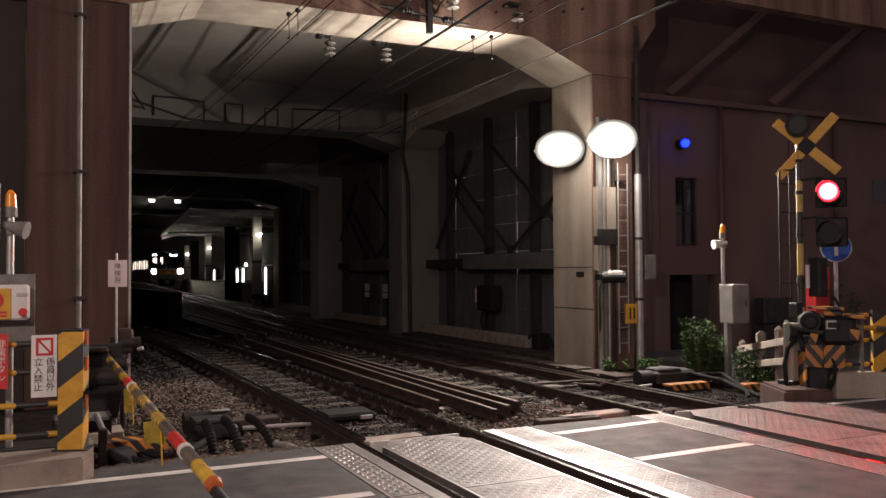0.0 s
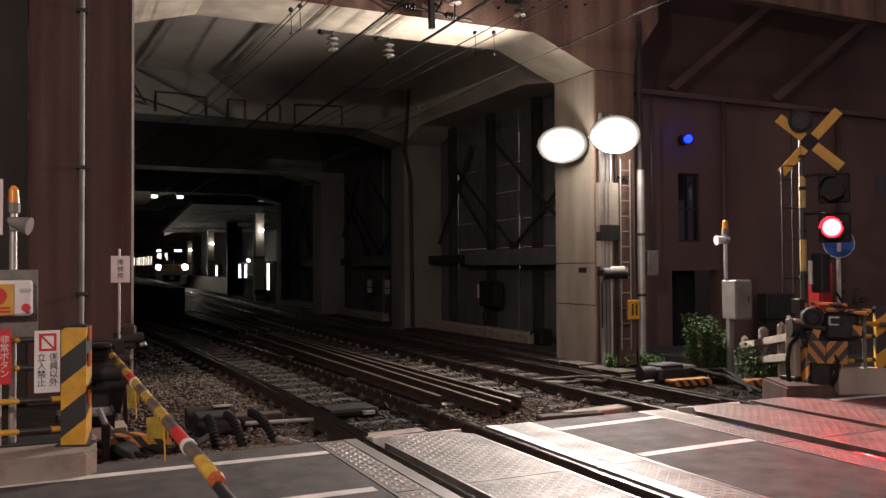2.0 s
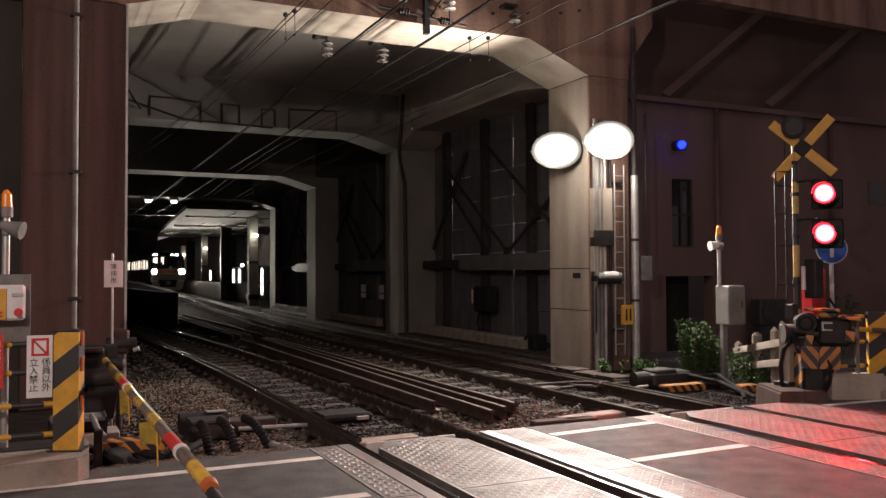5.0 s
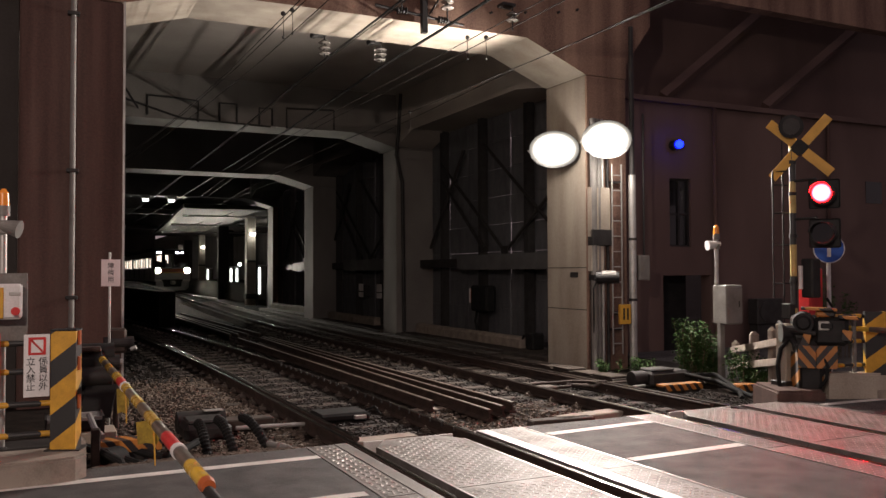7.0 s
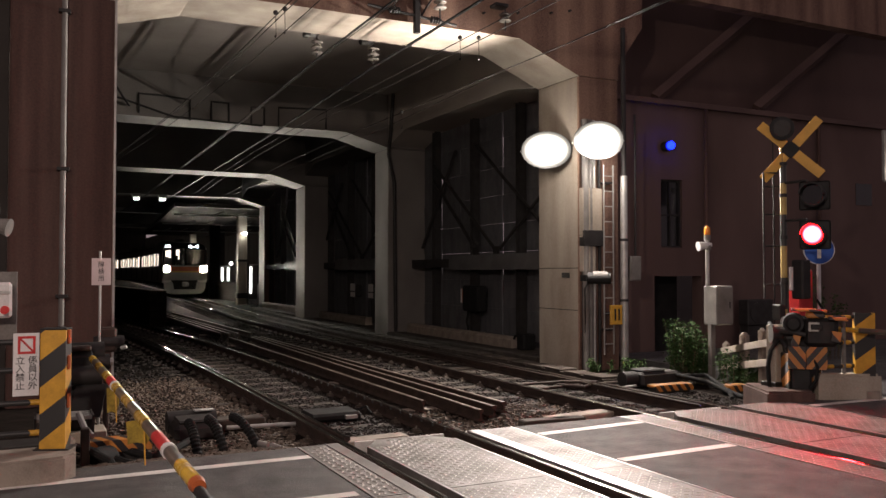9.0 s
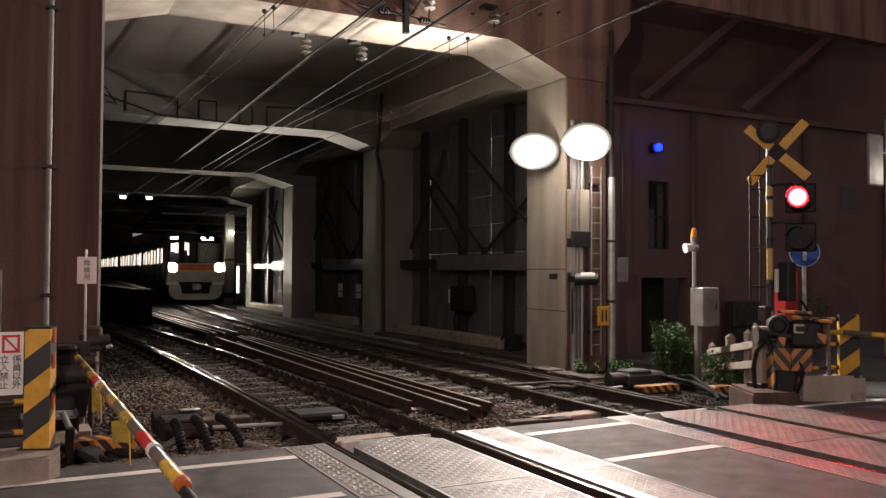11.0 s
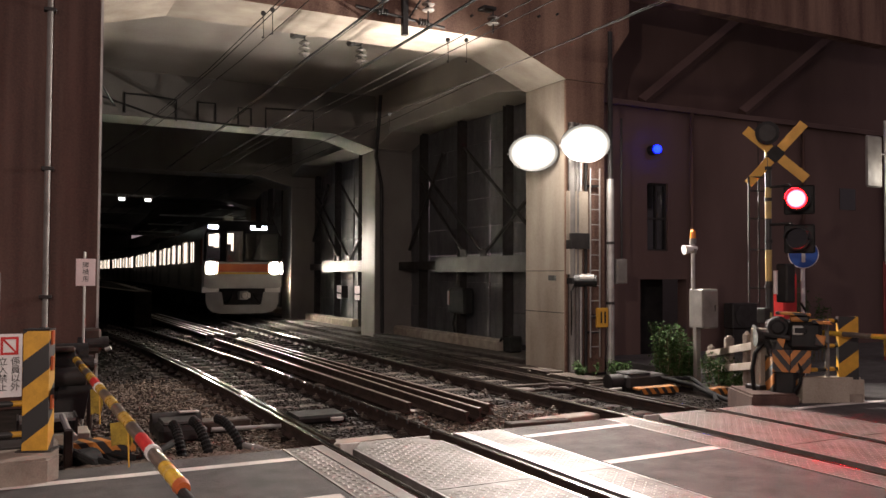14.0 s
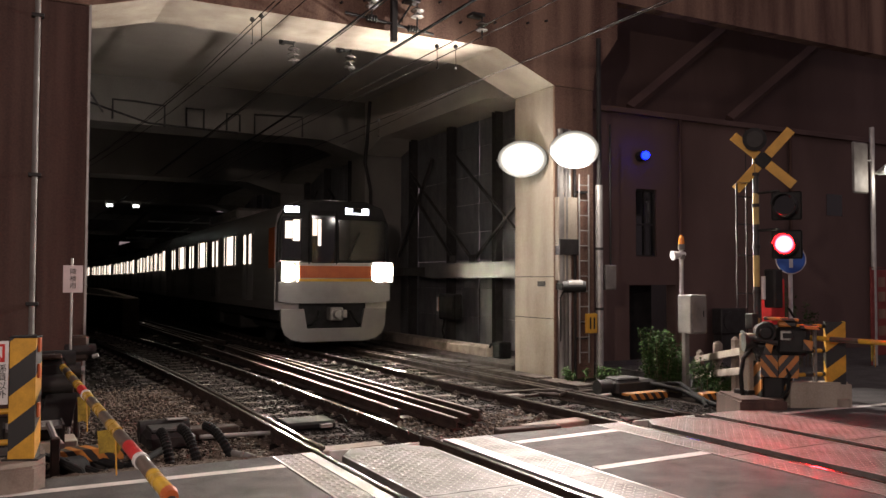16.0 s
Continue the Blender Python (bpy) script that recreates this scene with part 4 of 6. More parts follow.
for x in (-0.04, 0.05):
    part("bar", box(B(), x - 0.018, x + 0.018, -0.034, -0.028, -0.12, 0.1), BLACK_PAINT, yb)
part("fixing", box(B(), -0.02, 0.02, 0.03, 0.3, -0.03, 0.03), DARK, yb)
gb = thing("switch_box", (10.45, 12.86, 1.78), "pale grey switch box fixed to the pier", "switch box")
part("case", box(B(), -0.13, 0.13, -0.09, 0.17, -0.24, 0.24, 0.012), GREY_PAINT, gb)
part("lid_edge", box(B(), -0.11, 0.11, -0.1, -0.088, -0.22, 0.22, 0.004), GREY_PAINT, gb)
part("conduit", rod(B(), (0.1, 0.05, 0.24), (0.1, 0.05, 3.0), 0.02, None, 8), DARK, gb)

# ---- left-hand crossing side ----
ob = thing("concrete_plinth", (0, 0, 0), "low worn concrete plinth with a rounded corner", "plinth")
bm = prism(B(), [(-3.5, 7.45), (0.1, 7.56), (0.28, 7.6), (0.37, 7.72), (0.4, 8.5), (-3.5, 8.5)], -0.3, 0.2, "z")
bmesh.ops.bevel(bm, geom=[e for e in bm.edges if e.verts[0].co.z > 0.1 and e.verts[1].co.z > 0.1], offset=0.02, segments=2, affect="EDGES")
part("block", bm, SLEEPER, ob)
part("cap_edge", box(B(), -3.4, 0.2, 8.1, 8.48, 0.2, 0.215), DARK, ob)

gate_post = thing("guard_post", (0.225, 7.99, 0.2), "yellow and black striped steel guard post on the plinth", "guard post", "striped guard posts", "", -20)
bm = box(B(), -0.11, 0.1, -0.09, -0.075, 0, 1.02)
box(bm, -0.11, -0.095, -0.075, 0.06, 0, 1.02)
box(bm, 0.085, 0.1, -0.075, 0.06, 0, 1.02)
part("channel", bm, HAZARD, gate_post, "yellow and black striped channel")
part("cap", box(B(), -0.115, 0.105, -0.095, 0.065, 1.02, 1.035, 0.004), BLACK_PAINT, gate_post)
part("foot_plate", box(B(), -0.15, 0.14, -0.12, 0.1, 0.0, 0.012), DARK, gate_post)
for z in (0.35, 0.68, 0.9):
    part("reflector", box(B(), 0.1, 0.118, -0.05, 0.0, z, z + 0.12, 0.004), ORANGE, gate_post, "small orange reflector")
rail_l = thing("guard_railing", (0, 8.02, 0.2), "yellow and black banded tube railing on the plinth", "railing", "banded railings")
for z in (0.92, 0.68, 0.4, 0.14):
    part("rail", rod(B(), (-3.0, 0, z), (0.1, 0, z), 0.025, None, 12), RAIL_BAND, rail_l, "yellow and black banded tube")
for x in (-0.62, -1.9):
    part("upright", rod(B(), (x, 0.03, 0), (x, 0.03, 1.0), 0.03, None, 12), DARK, rail_l)
notice = thing("warning_sign", (-0.01, 7.93, 0.94), "white no-entry notice with red square and black characters", "sign")
part("plate", box(B(), -0.105, 0.095, -0.008, 0.0, -0.27, 0.26, 0.003), WHITE_PAINT, notice)
bm = B()
for x0, x1, z0, z1 in ((-0.07, 0.065, 0.215, 0.235), (-0.07, 0.065, 0.085, 0.105), (-0.07, -0.05, 0.105, 0.215), (0.045, 0.065, 0.105, 0.215)):
    box(bm, x0, x1, -0.012, -0.0085, z0, z1)
part("red_frame", bm, RED_PAINT, notice, "red square frame")
part("red_slash", rod(B(), (-0.055, -0.01, 0.22), (0.05, -0.01, 0.1), 0.008, None, 6), RED_PAINT, notice)
lettering("係\n員\n以\n外", 0.075, BLACK_PAINT, notice, pose(0.045, -0.0105, -0.08), 0.95)
lettering("立\n入\n禁\n止", 0.075, BLACK_PAINT, notice, pose(-0.05, -0.0105, -0.08), 0.95)
red_notice = thing("button_sign", (-0.4, 7.93, 0.98), "red upright sign with white characters for the alarm button", "sign")
part("plate", box(B(), -0.12, 0.11, -0.008, 0.0, -0.22, 0.24, 0.003), RED_PAINT, red_notice)
lettering("非\n常\nボ\nタ\nン", 0.075, WHITE_PAINT, red_notice, pose(0.06, -0.0105, 0.01), 0.95)
board = thing("button_board", (-0.3, 8.08, 1.43), "grey board with white alarm box, yellow notice and red button", "alarm box")
part("board", box(B(), -0.3, 0.21, 0.03, 0.045, -0.3, 0.29, 0.004), GREY_PAINT, board)
part("board_leg", rod(B(), (-0.1, 0.07, -1.24), (-0.1, 0.07, 0.2), 0.03, None, 12), GALV, board)
case = part("alarm_case", box(B(), -0.3, 0.17, -0.14, 0.03, -0.1, 0.2, 0.02), WHITE_PAINT, board, "white alarm case")
part("yellow_notice", box(B(), -0.28, 0.03, -0.15, -0.14, -0.09, 0.17, 0.004), YELLOW_PAINT, case)
part("notice_disc", rod(B(), (-0.1, -0.156, 0.07), (-0.1, -0.149, 0.07), 0.075, None, 24), RED_PAINT, case, "brown red disc")
for z in (-0.04, -0.07):
    part("notice_bar", box(B(), -0.25, 0.0, -0.154, -0.149, z, z + 0.018), RED_PAINT, case)
part("push_button", rod(B(), (0.12, -0.19, -0.03), (0.12, -0.14, -0.03), 0.035, None, 16), RED_PAINT, case, "round red button")
part("hinge", box(B(), 0.07, 0.16, -0.15, -0.138, 0.1, 0.13, 0.004), GALV, case)


def beacon(x, y, top, label, pole_base, lamp_material):
    b = thing("beacon_pole", (x, y, pole_base), label, "warning beacon", "beacons on poles")
    h = top - pole_base
    part("pole", rod(B(), (0, 0, 0), (0, 0, h - 0.22), 0.032, None, 14), GALV, b, smooth=True)
    bm = rod(B(), (0, 0, h - 0.15), (0, 0, h - 0.04), 0.05, 0.044, 18)
    rod(bm, (0, 0, h - 0.04), (0, 0, h), 0.044, 0.015, 18)
    part("orange_dome", bm, lamp_material, b, "orange beacon dome", smooth=True)
    part("socket", rod(B(), (0, 0, h - 0.24), (0, 0, h - 0.15), 0.055, None, 18), GREY_PAINT, b)
    mouth = (-0.17, 0.03, h - 0.34) if x > 5 else (0.13, -0.09, h - 0.36)
    c = part("speaker", rod(B(), (0.06 if x > 5 else -0.05, -0.02, h - 0.31), mouth, 0.035, 0.08, 18), GREY_PAINT if x < 5 else WHITE_PAINT, b, "pale horn speaker")
    part("speaker_bracket", box(B(), -0.03, 0.03, -0.06, 0.04, h - 0.4, h - 0.32, 0.005), GREY_PAINT, b)
    return b


DOME = mat("orange_plastic_dome", (0.8, 0.28, 0.03), (0.65, 0.2, 0.02), 0.25, 0, 5, 60, 0.0)
beacon(-0.29, 8.25, 2.46, "orange beacon dome and horn on a thin pole", 0.2, DOME)
pink = thing("upright_board", (-0.48, 8.1, 0.2), "pale pinkish upright board on a post", "sign")
part("post", rod(B(), (0, 0.04, 0), (0, 0.04, 2.3), 0.025, None, 10), DARK, pink)
part("plate", box(B(), -0.2, 0.115, 0, 0.01, 1.82, 2.3, 0.003), PINKISH, pink)

# lowered barrier with its machine
def barrier_machine(x, y, rz, label, size, stripe):
    m = thing("crossing_gate", (x, y, 0), label, "crossing gate", "crossing gates", "", rz)
    m.scale = (size, size, size)
    part("cabinet", box(B(), -0.15, 0.15, -0.13, 0.13, 0.05, 0.6, 0.04), BLACK_PAINT, m, "black lower cabinet")
    part("front_plate", box(B(), -0.19, 0.17, -0.165, -0.15, 0.24, 0.66, 0.004), stripe, m, "weathered plate", at=pose(0, 0, 0, 0, 12, 0))
    part("back_plate", box(B(), -0.19, 0.17, 0.15, 0.165, 0.24, 0.66, 0.004), stripe, m, "weathered plate", at=pose(0, 0, 0, 0, -10, 0))
    part("drive_case", box(B(), -0.2, 0.18, -0.17, 0.15, 0.64, 1.04, 0.08), BLACK_PAINT, m, "black drive case")
    part("motor", rod(B(), (-0.28, -0.08, 0.98), (0.16, -0.08, 0.98), 0.15, None, 20), BLACK_PAINT, m, smooth=True)
    part("gear_drum", rod(B(), (-0.24, 0.14, 0.74), (0.22, 0.14, 0.74), 0.12, None, 20), DARK, m, smooth=True)
    w = part("counterweight", box(B(), -0.14, 0.08, -0.5, -0.26, 0.5, 0.9, 0.03), BLACK_PAINT, m)
    part("striped_face", box(B(), -0.15, 0.09, -0.52, -0.5, 0.52, 0.88, 0.004), stripe, w)
    part("weight_arm", rod(B(), (0.24, 0.3, 0.7), (0.24, -0.45, 1.0), 0.035, None, 8), DARK, m)
    part("side_plate", box(B(), 0.2, 0.222, -0.25, 0.28, 0.12, 0.62, 0.004), stripe, m, "weathered side plate")
    part("hub", rod(B(), (-0.34, 0, 0.88), (0.34, 0, 0.88), 0.1, None, 18), DARK, m)
    part("hub_bolt", rod(B(), (-0.38, 0, 0.88), (-0.33, 0, 0.88), 0.05, None, 8), GALV, m)
    part("hub_ring", rod(B(), (0.33, 0, 0.88), (0.37, 0, 0.88), 0.13, None, 20), DARK, m)
    part("top_lid", box(B(), -0.12, 0.2, -0.1, 0.2, 1.04, 1.1, 0.02), RUST, m, "small rusty lid")
    part("cable", tube(B(), [(0.3, 0.1, 0.8), (0.4, 0.1, 0.66), (0.44, 0.1, 0.45), (0.42, 0.08, 0.2), (0.36, 0.05, 0.0)], 0.03), RUBBER, m)
    part("base", box(B(), -0.3, 0.3, -0.26, 0.26, -0.3, 0.05, 0.01), CONCRETE, m)
    return m


gate_l = barrier_machine(0.5, 9.75, 180, "dark crossing gate machine with its lowered banded arm", 0.85, BLACK_PAINT)
BAR_Y = mat("worn_yellow_bar", (0.66, 0.42, 0.05), (0.42, 0.26, 0.05), 0.27, 0, 9, 80, 0.04)
BAR_K = mat("worn_black_bar", (0.13, 0.11, 0.09), (0.06, 0.05, 0.045), 0.3, 0, 9, 80, 0.05)


def barrier_arm(gate, loc, rz, length, label, r0, r1, cloth):
    """Arm along local -y, in coloured sections, with red reflector bands and a tip."""
    a = part("barrier_arm", rod(B(), (0, 0.3, 0), (0, -length - 0.8, -0.02), r1 * 0.72, None, 14), BLACK_PAINT, gate, label, at=pose(*loc, 0, 0, rz))
    a.matrix_parent_inverse = gate.matrix_basis.inverted()
    n = 15
    cut = [length * i / n for i in range(n + 1)]
    for i in range(n):
        f0, f1 = cut[i] / length, cut[i + 1] / length
        m = RED_PAINT if i in (5, 12) else BAR_Y if i % 2 == 0 else BAR_K
        part("arm_section", rod(B(), (0, -cut[i], 0), (0, -cut[i + 1], 0), r0 + (r1 - r0) * f0, r0 + (r1 - r0) * f1, 18), m, a, smooth=True)
    for i in (6, 13):
        part("white_band", rod(B(), (0, -cut[i], 0), (0, -cut[i] - 0.06, 0), r0 + 0.004, None, 18), WHITE_PAINT, a, "thin white band")
    part("tip_cap", rod(B(), (0, -length, 0), (0, -length - 0.06, 0), r1 + 0.004, r1 - 0.004, 18), ORANGE, a)
    for y, w, d in cloth:
        bm = prism(B(), [(-w, -r0), (w * 0.9, -r0 * 0.6), (w * 0.95, -r0 - d * 0.55), (w * 0.6, -r0 - d), (-w * 0.2, -r0 - d * 0.9), (-w * 0.85, -r0 - d * 0.95)], -y - 0.006, -y + 0.004)
        part("hanging_cloth", bm, CLOTH, a, "faded yellow hanging cloth")
        part("cord", rod(B(), (w * 0.3, -y - 0.03, -r0), (w * 0.3 + 0.01, -y - 0.03, -r0 - 0.28), 0.005, None, 5), YELLOW_PAINT, a, "thin yellow cord")
    return a


barrier_arm(gate_l, (0.61, 9.6, 0.8), 0.5, 5.85, "yellow and black lowered barrier arm with red bands", 0.037, 0.034, ((2.2, 0.05, 0.21), (3.9, 0.08, 0.15)))

obst = thing("detector_sign", (0.72, 10.07, -0.2), "white upright board with faded characters on a thin post", "sign")
part("post", rod(B(), (-0.01, 0.015, 0), (-0.01, 0.015, 2.15), 0.014, None, 10), GALV, obst)
part("plate", box(B(), -0.1, 0.1, -0.004, 0.0, 1.77, 2.07, 0.002), PINKISH, obst)
lettering("障\n検\n用", 0.07, DARK, obst, pose(0, -0.006, 1.92), 1.1)
part("foot", box(B(), -0.08, 0.06, -0.05, 0.08, 0, 0.12, 0.01), GREY_PAINT, obst)
post2 = thing("pier_pipe", (0.41, 12.96, 0), "pale upright pipe fixed to the brown pier", "pipe")
part("pipe", rod(B(), (0, 0, 0.9), (0, 0, 7.2), 0.038, None, 16), GREY_PAINT, post2, smooth=True)
for z in (1.35, 3.15, 5.4):
    part("clip", box(B(), -0.08, 0.08, -0.05, 0.07, z, z + 0.05, 0.005), DARK, post2)
part("lower_sleeve", rod(B(), (0, 0, -0.3), (0, 0, 0.95), 0.065, None, 16), DARK, post2, smooth=True)
edge = new("corner_guard", mesh_of("corner_guard", box(B(), 1.085, 1.112, 13.0, 13.04, 0.2, 5.7), GALV))
tagged(edge, "thin pale steel strip on the pier's corner", "corner guard", kind="structure")
cab = thing("relay_box", (0.9, 10.9, -0.2), "small rusty relay box on a short post", "relay box")
part("case", box(B(), -0.14, 0.06, -0.1, 0.1, 0.95, 1.25, 0.03), RUST, cab)
part("side_drum", rod(B(), (-0.2, -0.06, 1.08), (0.14, -0.06, 1.08), 0.07, None, 14), DARK, cab)
part("glint_bolt", rod(B(), (0.1, -0.14, 1.0), (0.16, -0.16, 1.02), 0.025, None, 8), GALV, cab)
part("post", rod(B(), (-0.05, 0, 0), (-0.05, 0, 0.9), 0.035, None, 10), RUST, cab)

# low trackside gear on the left
hz = thing("hazard_board", (0.8, 8.95, -0.17), "orange and black striped low cover over trackside cables", "cable cover", "striped low covers")
part("cover", box(B(), -0.3, 0.32, -0.12, 0.12, 0.2, 0.24, 0.006), HAZARD_FLAT, hz)
part("front_lip", box(B(), -0.3, 0.32, -0.132, -0.12, 0.12, 0.24, 0.004), HAZARD_FLAT, hz)
part("frame", box(B(), -0.27, 0.29, -0.1, 0.1, 0.0, 0.2, 0.01), DARK, hz)
grat = thing("step_grating", (0.35, 9.25, -0.17), "pale steel step grating beside the machine", "grating")
for i in range(9):
    part("bar", box(B(), -0.28, 0.24, -0.16 + i * 0.045, -0.14 + i * 0.045, 0.42, 0.45), GALV, grat)
for x in (-0.28, 0.24):
    part("side", box(B(), x - 0.01, x + 0.01, -0.18, 0.24, 0.0, 0.46), DARK, grat)
pm = thing("point_machine", (1.75, 9.75, -0.17), "dark point machine with rods beside the near track", "point machine", "point machines")
part("case", box(B(), -0.3, 0.22, -0.2, 0.3, 0.0, 0.2, 0.05), DARK, pm)
part("lid", box(B(), -0.26, 0.18, -0.16, 0.26, 0.2, 0.24, 0.02), DARK, pm, "dark steel lid")
part("bright_plate", box(B(), 0.0, 0.22, 0.3, 0.42, 0.26, 0.275, 0.004), GALV, pm, "bright bare steel plate")
part("rod", rod(B(), (0.3, 0.0, 0.1), (1.15, 0.0, 0.08), 0.025), GALV, pm)
part("motor", rod(B(), (-0.3, 0.42, 0.14), (0.25, 0.42, 0.14), 0.13, None, 18), DARK, pm, smooth=True)
plank = thing("timber_plank", (2.1, 10.05, -0.17), "thick worn timber plank beside the track", "plank")
part("plank", box(B(), -0.42, 0.45, -0.12, 0.12, 0.02, 0.16, 0.015), TIE, plank)
part("upper_plank", box(B(), -0.3, 0.2, 0.16, 0.34, 0.02, 0.13, 0.012), TIE, plank)
for (x, y, dx) in ((1.5, 9.0, 0.05), (1.72, 9.15, 0.12), (1.98, 9.2, 0.22)):
    h = thing("ribbed_hose", (x, y, -0.17), "black ribbed cable hose bent into the ballast", "hose", "ribbed hoses")
    line = [(dx * k / 26, -0.28 * k / 26, 0.3 * (1 - (k / 26) ** 2) + 0.02) for k in range(27)]
    bm = tube(B(), line, [0.054 if k % 2 else 0.042 for k in range(27)], 12)
    part("hose", bm, RUBBER, h)
for pts in ([(0.5, 8.6, 0.05), (0.7, 8.4, -0.05), (0.75, 8.3, -0.15), (0.5, 8.2, -0.18)], [(0.7, 9.0, 0.0), (1.1, 8.7, -0.1), (1.3, 9.0, -0.14), (1.6, 9.4, -0.1)],
            [(0.3, 8.7, 0.1), (0.6, 8.75, -0.02), (0.9, 8.5, -0.12), (1.0, 8.9, -0.15)]):
    ob = new("ground_cable", mesh_of("ground_cable", tube(B(), pts, 0.04, 10), RUBBER))
    tagged(ob, "thick black cable lying beside the track", "cable", "ground cables")
dr = thing("cable_drum", (0.55, 8.62, -0.17), "dark cable sleeve and rusty stake beside the plinth", "cable sleeve")
part("sleeve", rod(B(), (0.0, -0.05, 0.1), (0.16, 0.12, 0.08), 0.13, None, 20), RUBBER, dr, smooth=True)
part("stake", box(B(), -0.1, -0.02, -0.1, 0.02, 0.0, 0.42, 0.01), RUST, dr)
part("pale_pipe", tube(B(), [(-0.1, 0.3, 0.5), (-0.06, 0.1, 0.4), (0.0, -0.06, 0.34)], 0.03), GALV, dr)
for x, y, w, l, a in ((6.25, 8.75, 0.13, 0.5, 8), (5.75, 8.62, 0.1, 0.42, -6), (3.35, 8.5, 0.12, 0.4, 4)):
    pl = thing("timber_plank", (x, y, -0.17), "pale worn sleeper plank lying in the ballast", "plank", "planks beside the crossing", "", a)
    part("plank", box(B(), -l, l, -w, w, 0.0, 0.1, 0.015), TIE if x > 5.7 and x < 6 else SLEEPER, pl)
tr = thing("track_transponder", (3.45, 10.2, -0.17), "dark flat transponder between the rails", "transponder")
part("case", box(B(), -0.33, 0.33, -0.25, 0.25, 0.03, 0.13, 0.03), RUBBER, tr)
part("lug", box(B(), 0.1, 0.25, -0.31, -0.25, 0.06, 0.1), GALV, tr)
part("lead", tube(B(), [(0.33, 0.1, 0.08), (0.5, 0.05, 0.14), (0.52, -0.1, 0.06)], 0.015), RUBBER, tr)

# ---- right-hand crossing side ----
bp = thing("beacon_cabinet", (9.98, 10.31, -0.17), "grey equipment cabinet on a post", "cabinet")
part("post", box(B(), -0.05, 0.05, -0.04, 0.04, 0, 1.05, 0.008), GREY_PAINT, bp)
part("case", box(B(), -0.05, 0.3, -0.18, 0.14, 1.02, 1.66, 0.02), GREY_PAINT, bp, "grey sheet case")
part("door_edge", box(B(), -0.03, 0.28, -0.192, -0.18, 1.05, 1.62, 0.004), GREY_PAINT, bp)
part("latch", box(B(), 0.2, 0.22, -0.2, -0.19, 1.3, 1.4, 0.003), DARK, bp)
beacon(9.95, 10.36, 2.47, "orange beacon dome and white horn on a pole", 1.49, DOME)
for i, (x, y, h) in enumerate(((9.84, 9.13, 0.88), (10.4, 10.0, 0.74), (10.52, 10.16, 0.72), (10.98, 11.0, 0.5))):
    f = thing("fence_post", (x, y, -0.2), "weathered concrete fence post beside the crossing", "fence post", "concrete fence posts")
    part("post", box(B(), -0.05, 0.05, -0.05, 0.05, 0, h + 0.16, 0.012), SLEEPER, f)
    part("post_cap", rod(B(), (0, 0, h + 0.16), (0, 0, h + 0.2), 0.062, 0.02, 4), SLEEPER, f)
gp = thing("fence_post", (9.33, 8.42, 0.1), "broad weathered concrete post beside the gate machine", "fence post", "concrete fence posts")
part("post", box(B(), -0.1, 0.1, -0.09, 0.09, 0, 0.88, 0.015), CONCRETE, gp)
part("foot", box(B(), -0.16, 0.16, -0.13, 0.13, 0.0, 0.1, 0.01), DARK, gp)
fr = thing("fence_rails", (0, 0, 0), "two weathered concrete fence rails between posts", "fence")
for z in (0.46, 0.74):
    bm = B()
    box(bm, -0.025, 0.025, 0.0, 3.18, -0.055, 0.055, 0.008)
    part("rail", bm, SLEEPER, fr, at=pose(9.28, 8.43, z, -7.6, 0, -32.5))
found = thing("foundation_block", (0, 0, 0), "low concrete foundation block beside the road", "foundation")
bm = prism(B(), [(8.72, 8.02), (9.3, 7.75), (9.75, 8.5), (9.15, 8.85)], -0.3, 0.14, "z")
bmesh.ops.bevel(bm, geom=[e for e in bm.edges if e.verts[0].co.z > 0.1 and e.verts[1].co.z > 0.1], offset=0.03, segments=2, affect="EDGES")
part("block", bm, BROWN, found)
wall_r = thing("concrete_kerb_wall", (0, 0, 0), "pale low concrete wall beside the road", "low wall")
bm = prism(B(), [(9.5, 7.86), (10.05, 7.62), (10.3, 7.52), (10.36, 7.7), (9.6, 8.1)], -0.3, 0.34, "z")
bmesh.ops.bevel(bm, geom=[e for e in bm.edges if e.verts[0].co.z > 0.1 and e.verts[1].co.z > 0.1], offset=0.03, segments=2, affect="EDGES")
part("block", bm, CONCRETE, wall_r)
post_r = thing("guard_post", (10.2, 7.7, 0.0), "yellow and black striped post beside the far gate", "guard post", "striped guard posts", "", -40)
bm = box(B(), -0.13, 0.12, -0.09, -0.075, 0.1, 1.16)
box(bm, -0.13, -0.115, -0.075, 0.06, 0.1, 1.16)
box(bm, 0.105, 0.12, -0.075, 0.06, 0.1, 1.16)
part("channel", bm, HAZARD, post_r, "yellow and black striped channel")
part("foot", box(B(), -0.2, 0.16, -0.14, 0.12, -0.1, 0.12, 0.01), SLEEPER, post_r)
rr = thing("guard_railing", (0, 0, 0), "short yellow and black tube railing behind the post", "railing", "banded railings")
for z in (1.1, 0.76, 0.44):
    part("rail", rod(B(), (10.16, 7.76, z), (9.62, 7.86, z), 0.028, None, 12), SHORT_BAND, rr, "yellow and black banded tube")
part("upright", rod(B(), (9.92, 7.8, 0.3), (9.92, 7.8, 1.12), 0.03, None, 12), GREY_PAINT, rr)
part("striped_plate", box(B(), 9.62, 9.7, 8.02, 8.1, 0.3, 0.75, 0.006), HAZARD, rr, "striped stay")
gate_r = barrier_machine(9.5, 8.2, 150, "black and orange striped gate machine with lowered arm", 0.98, GATE_STRIPE)
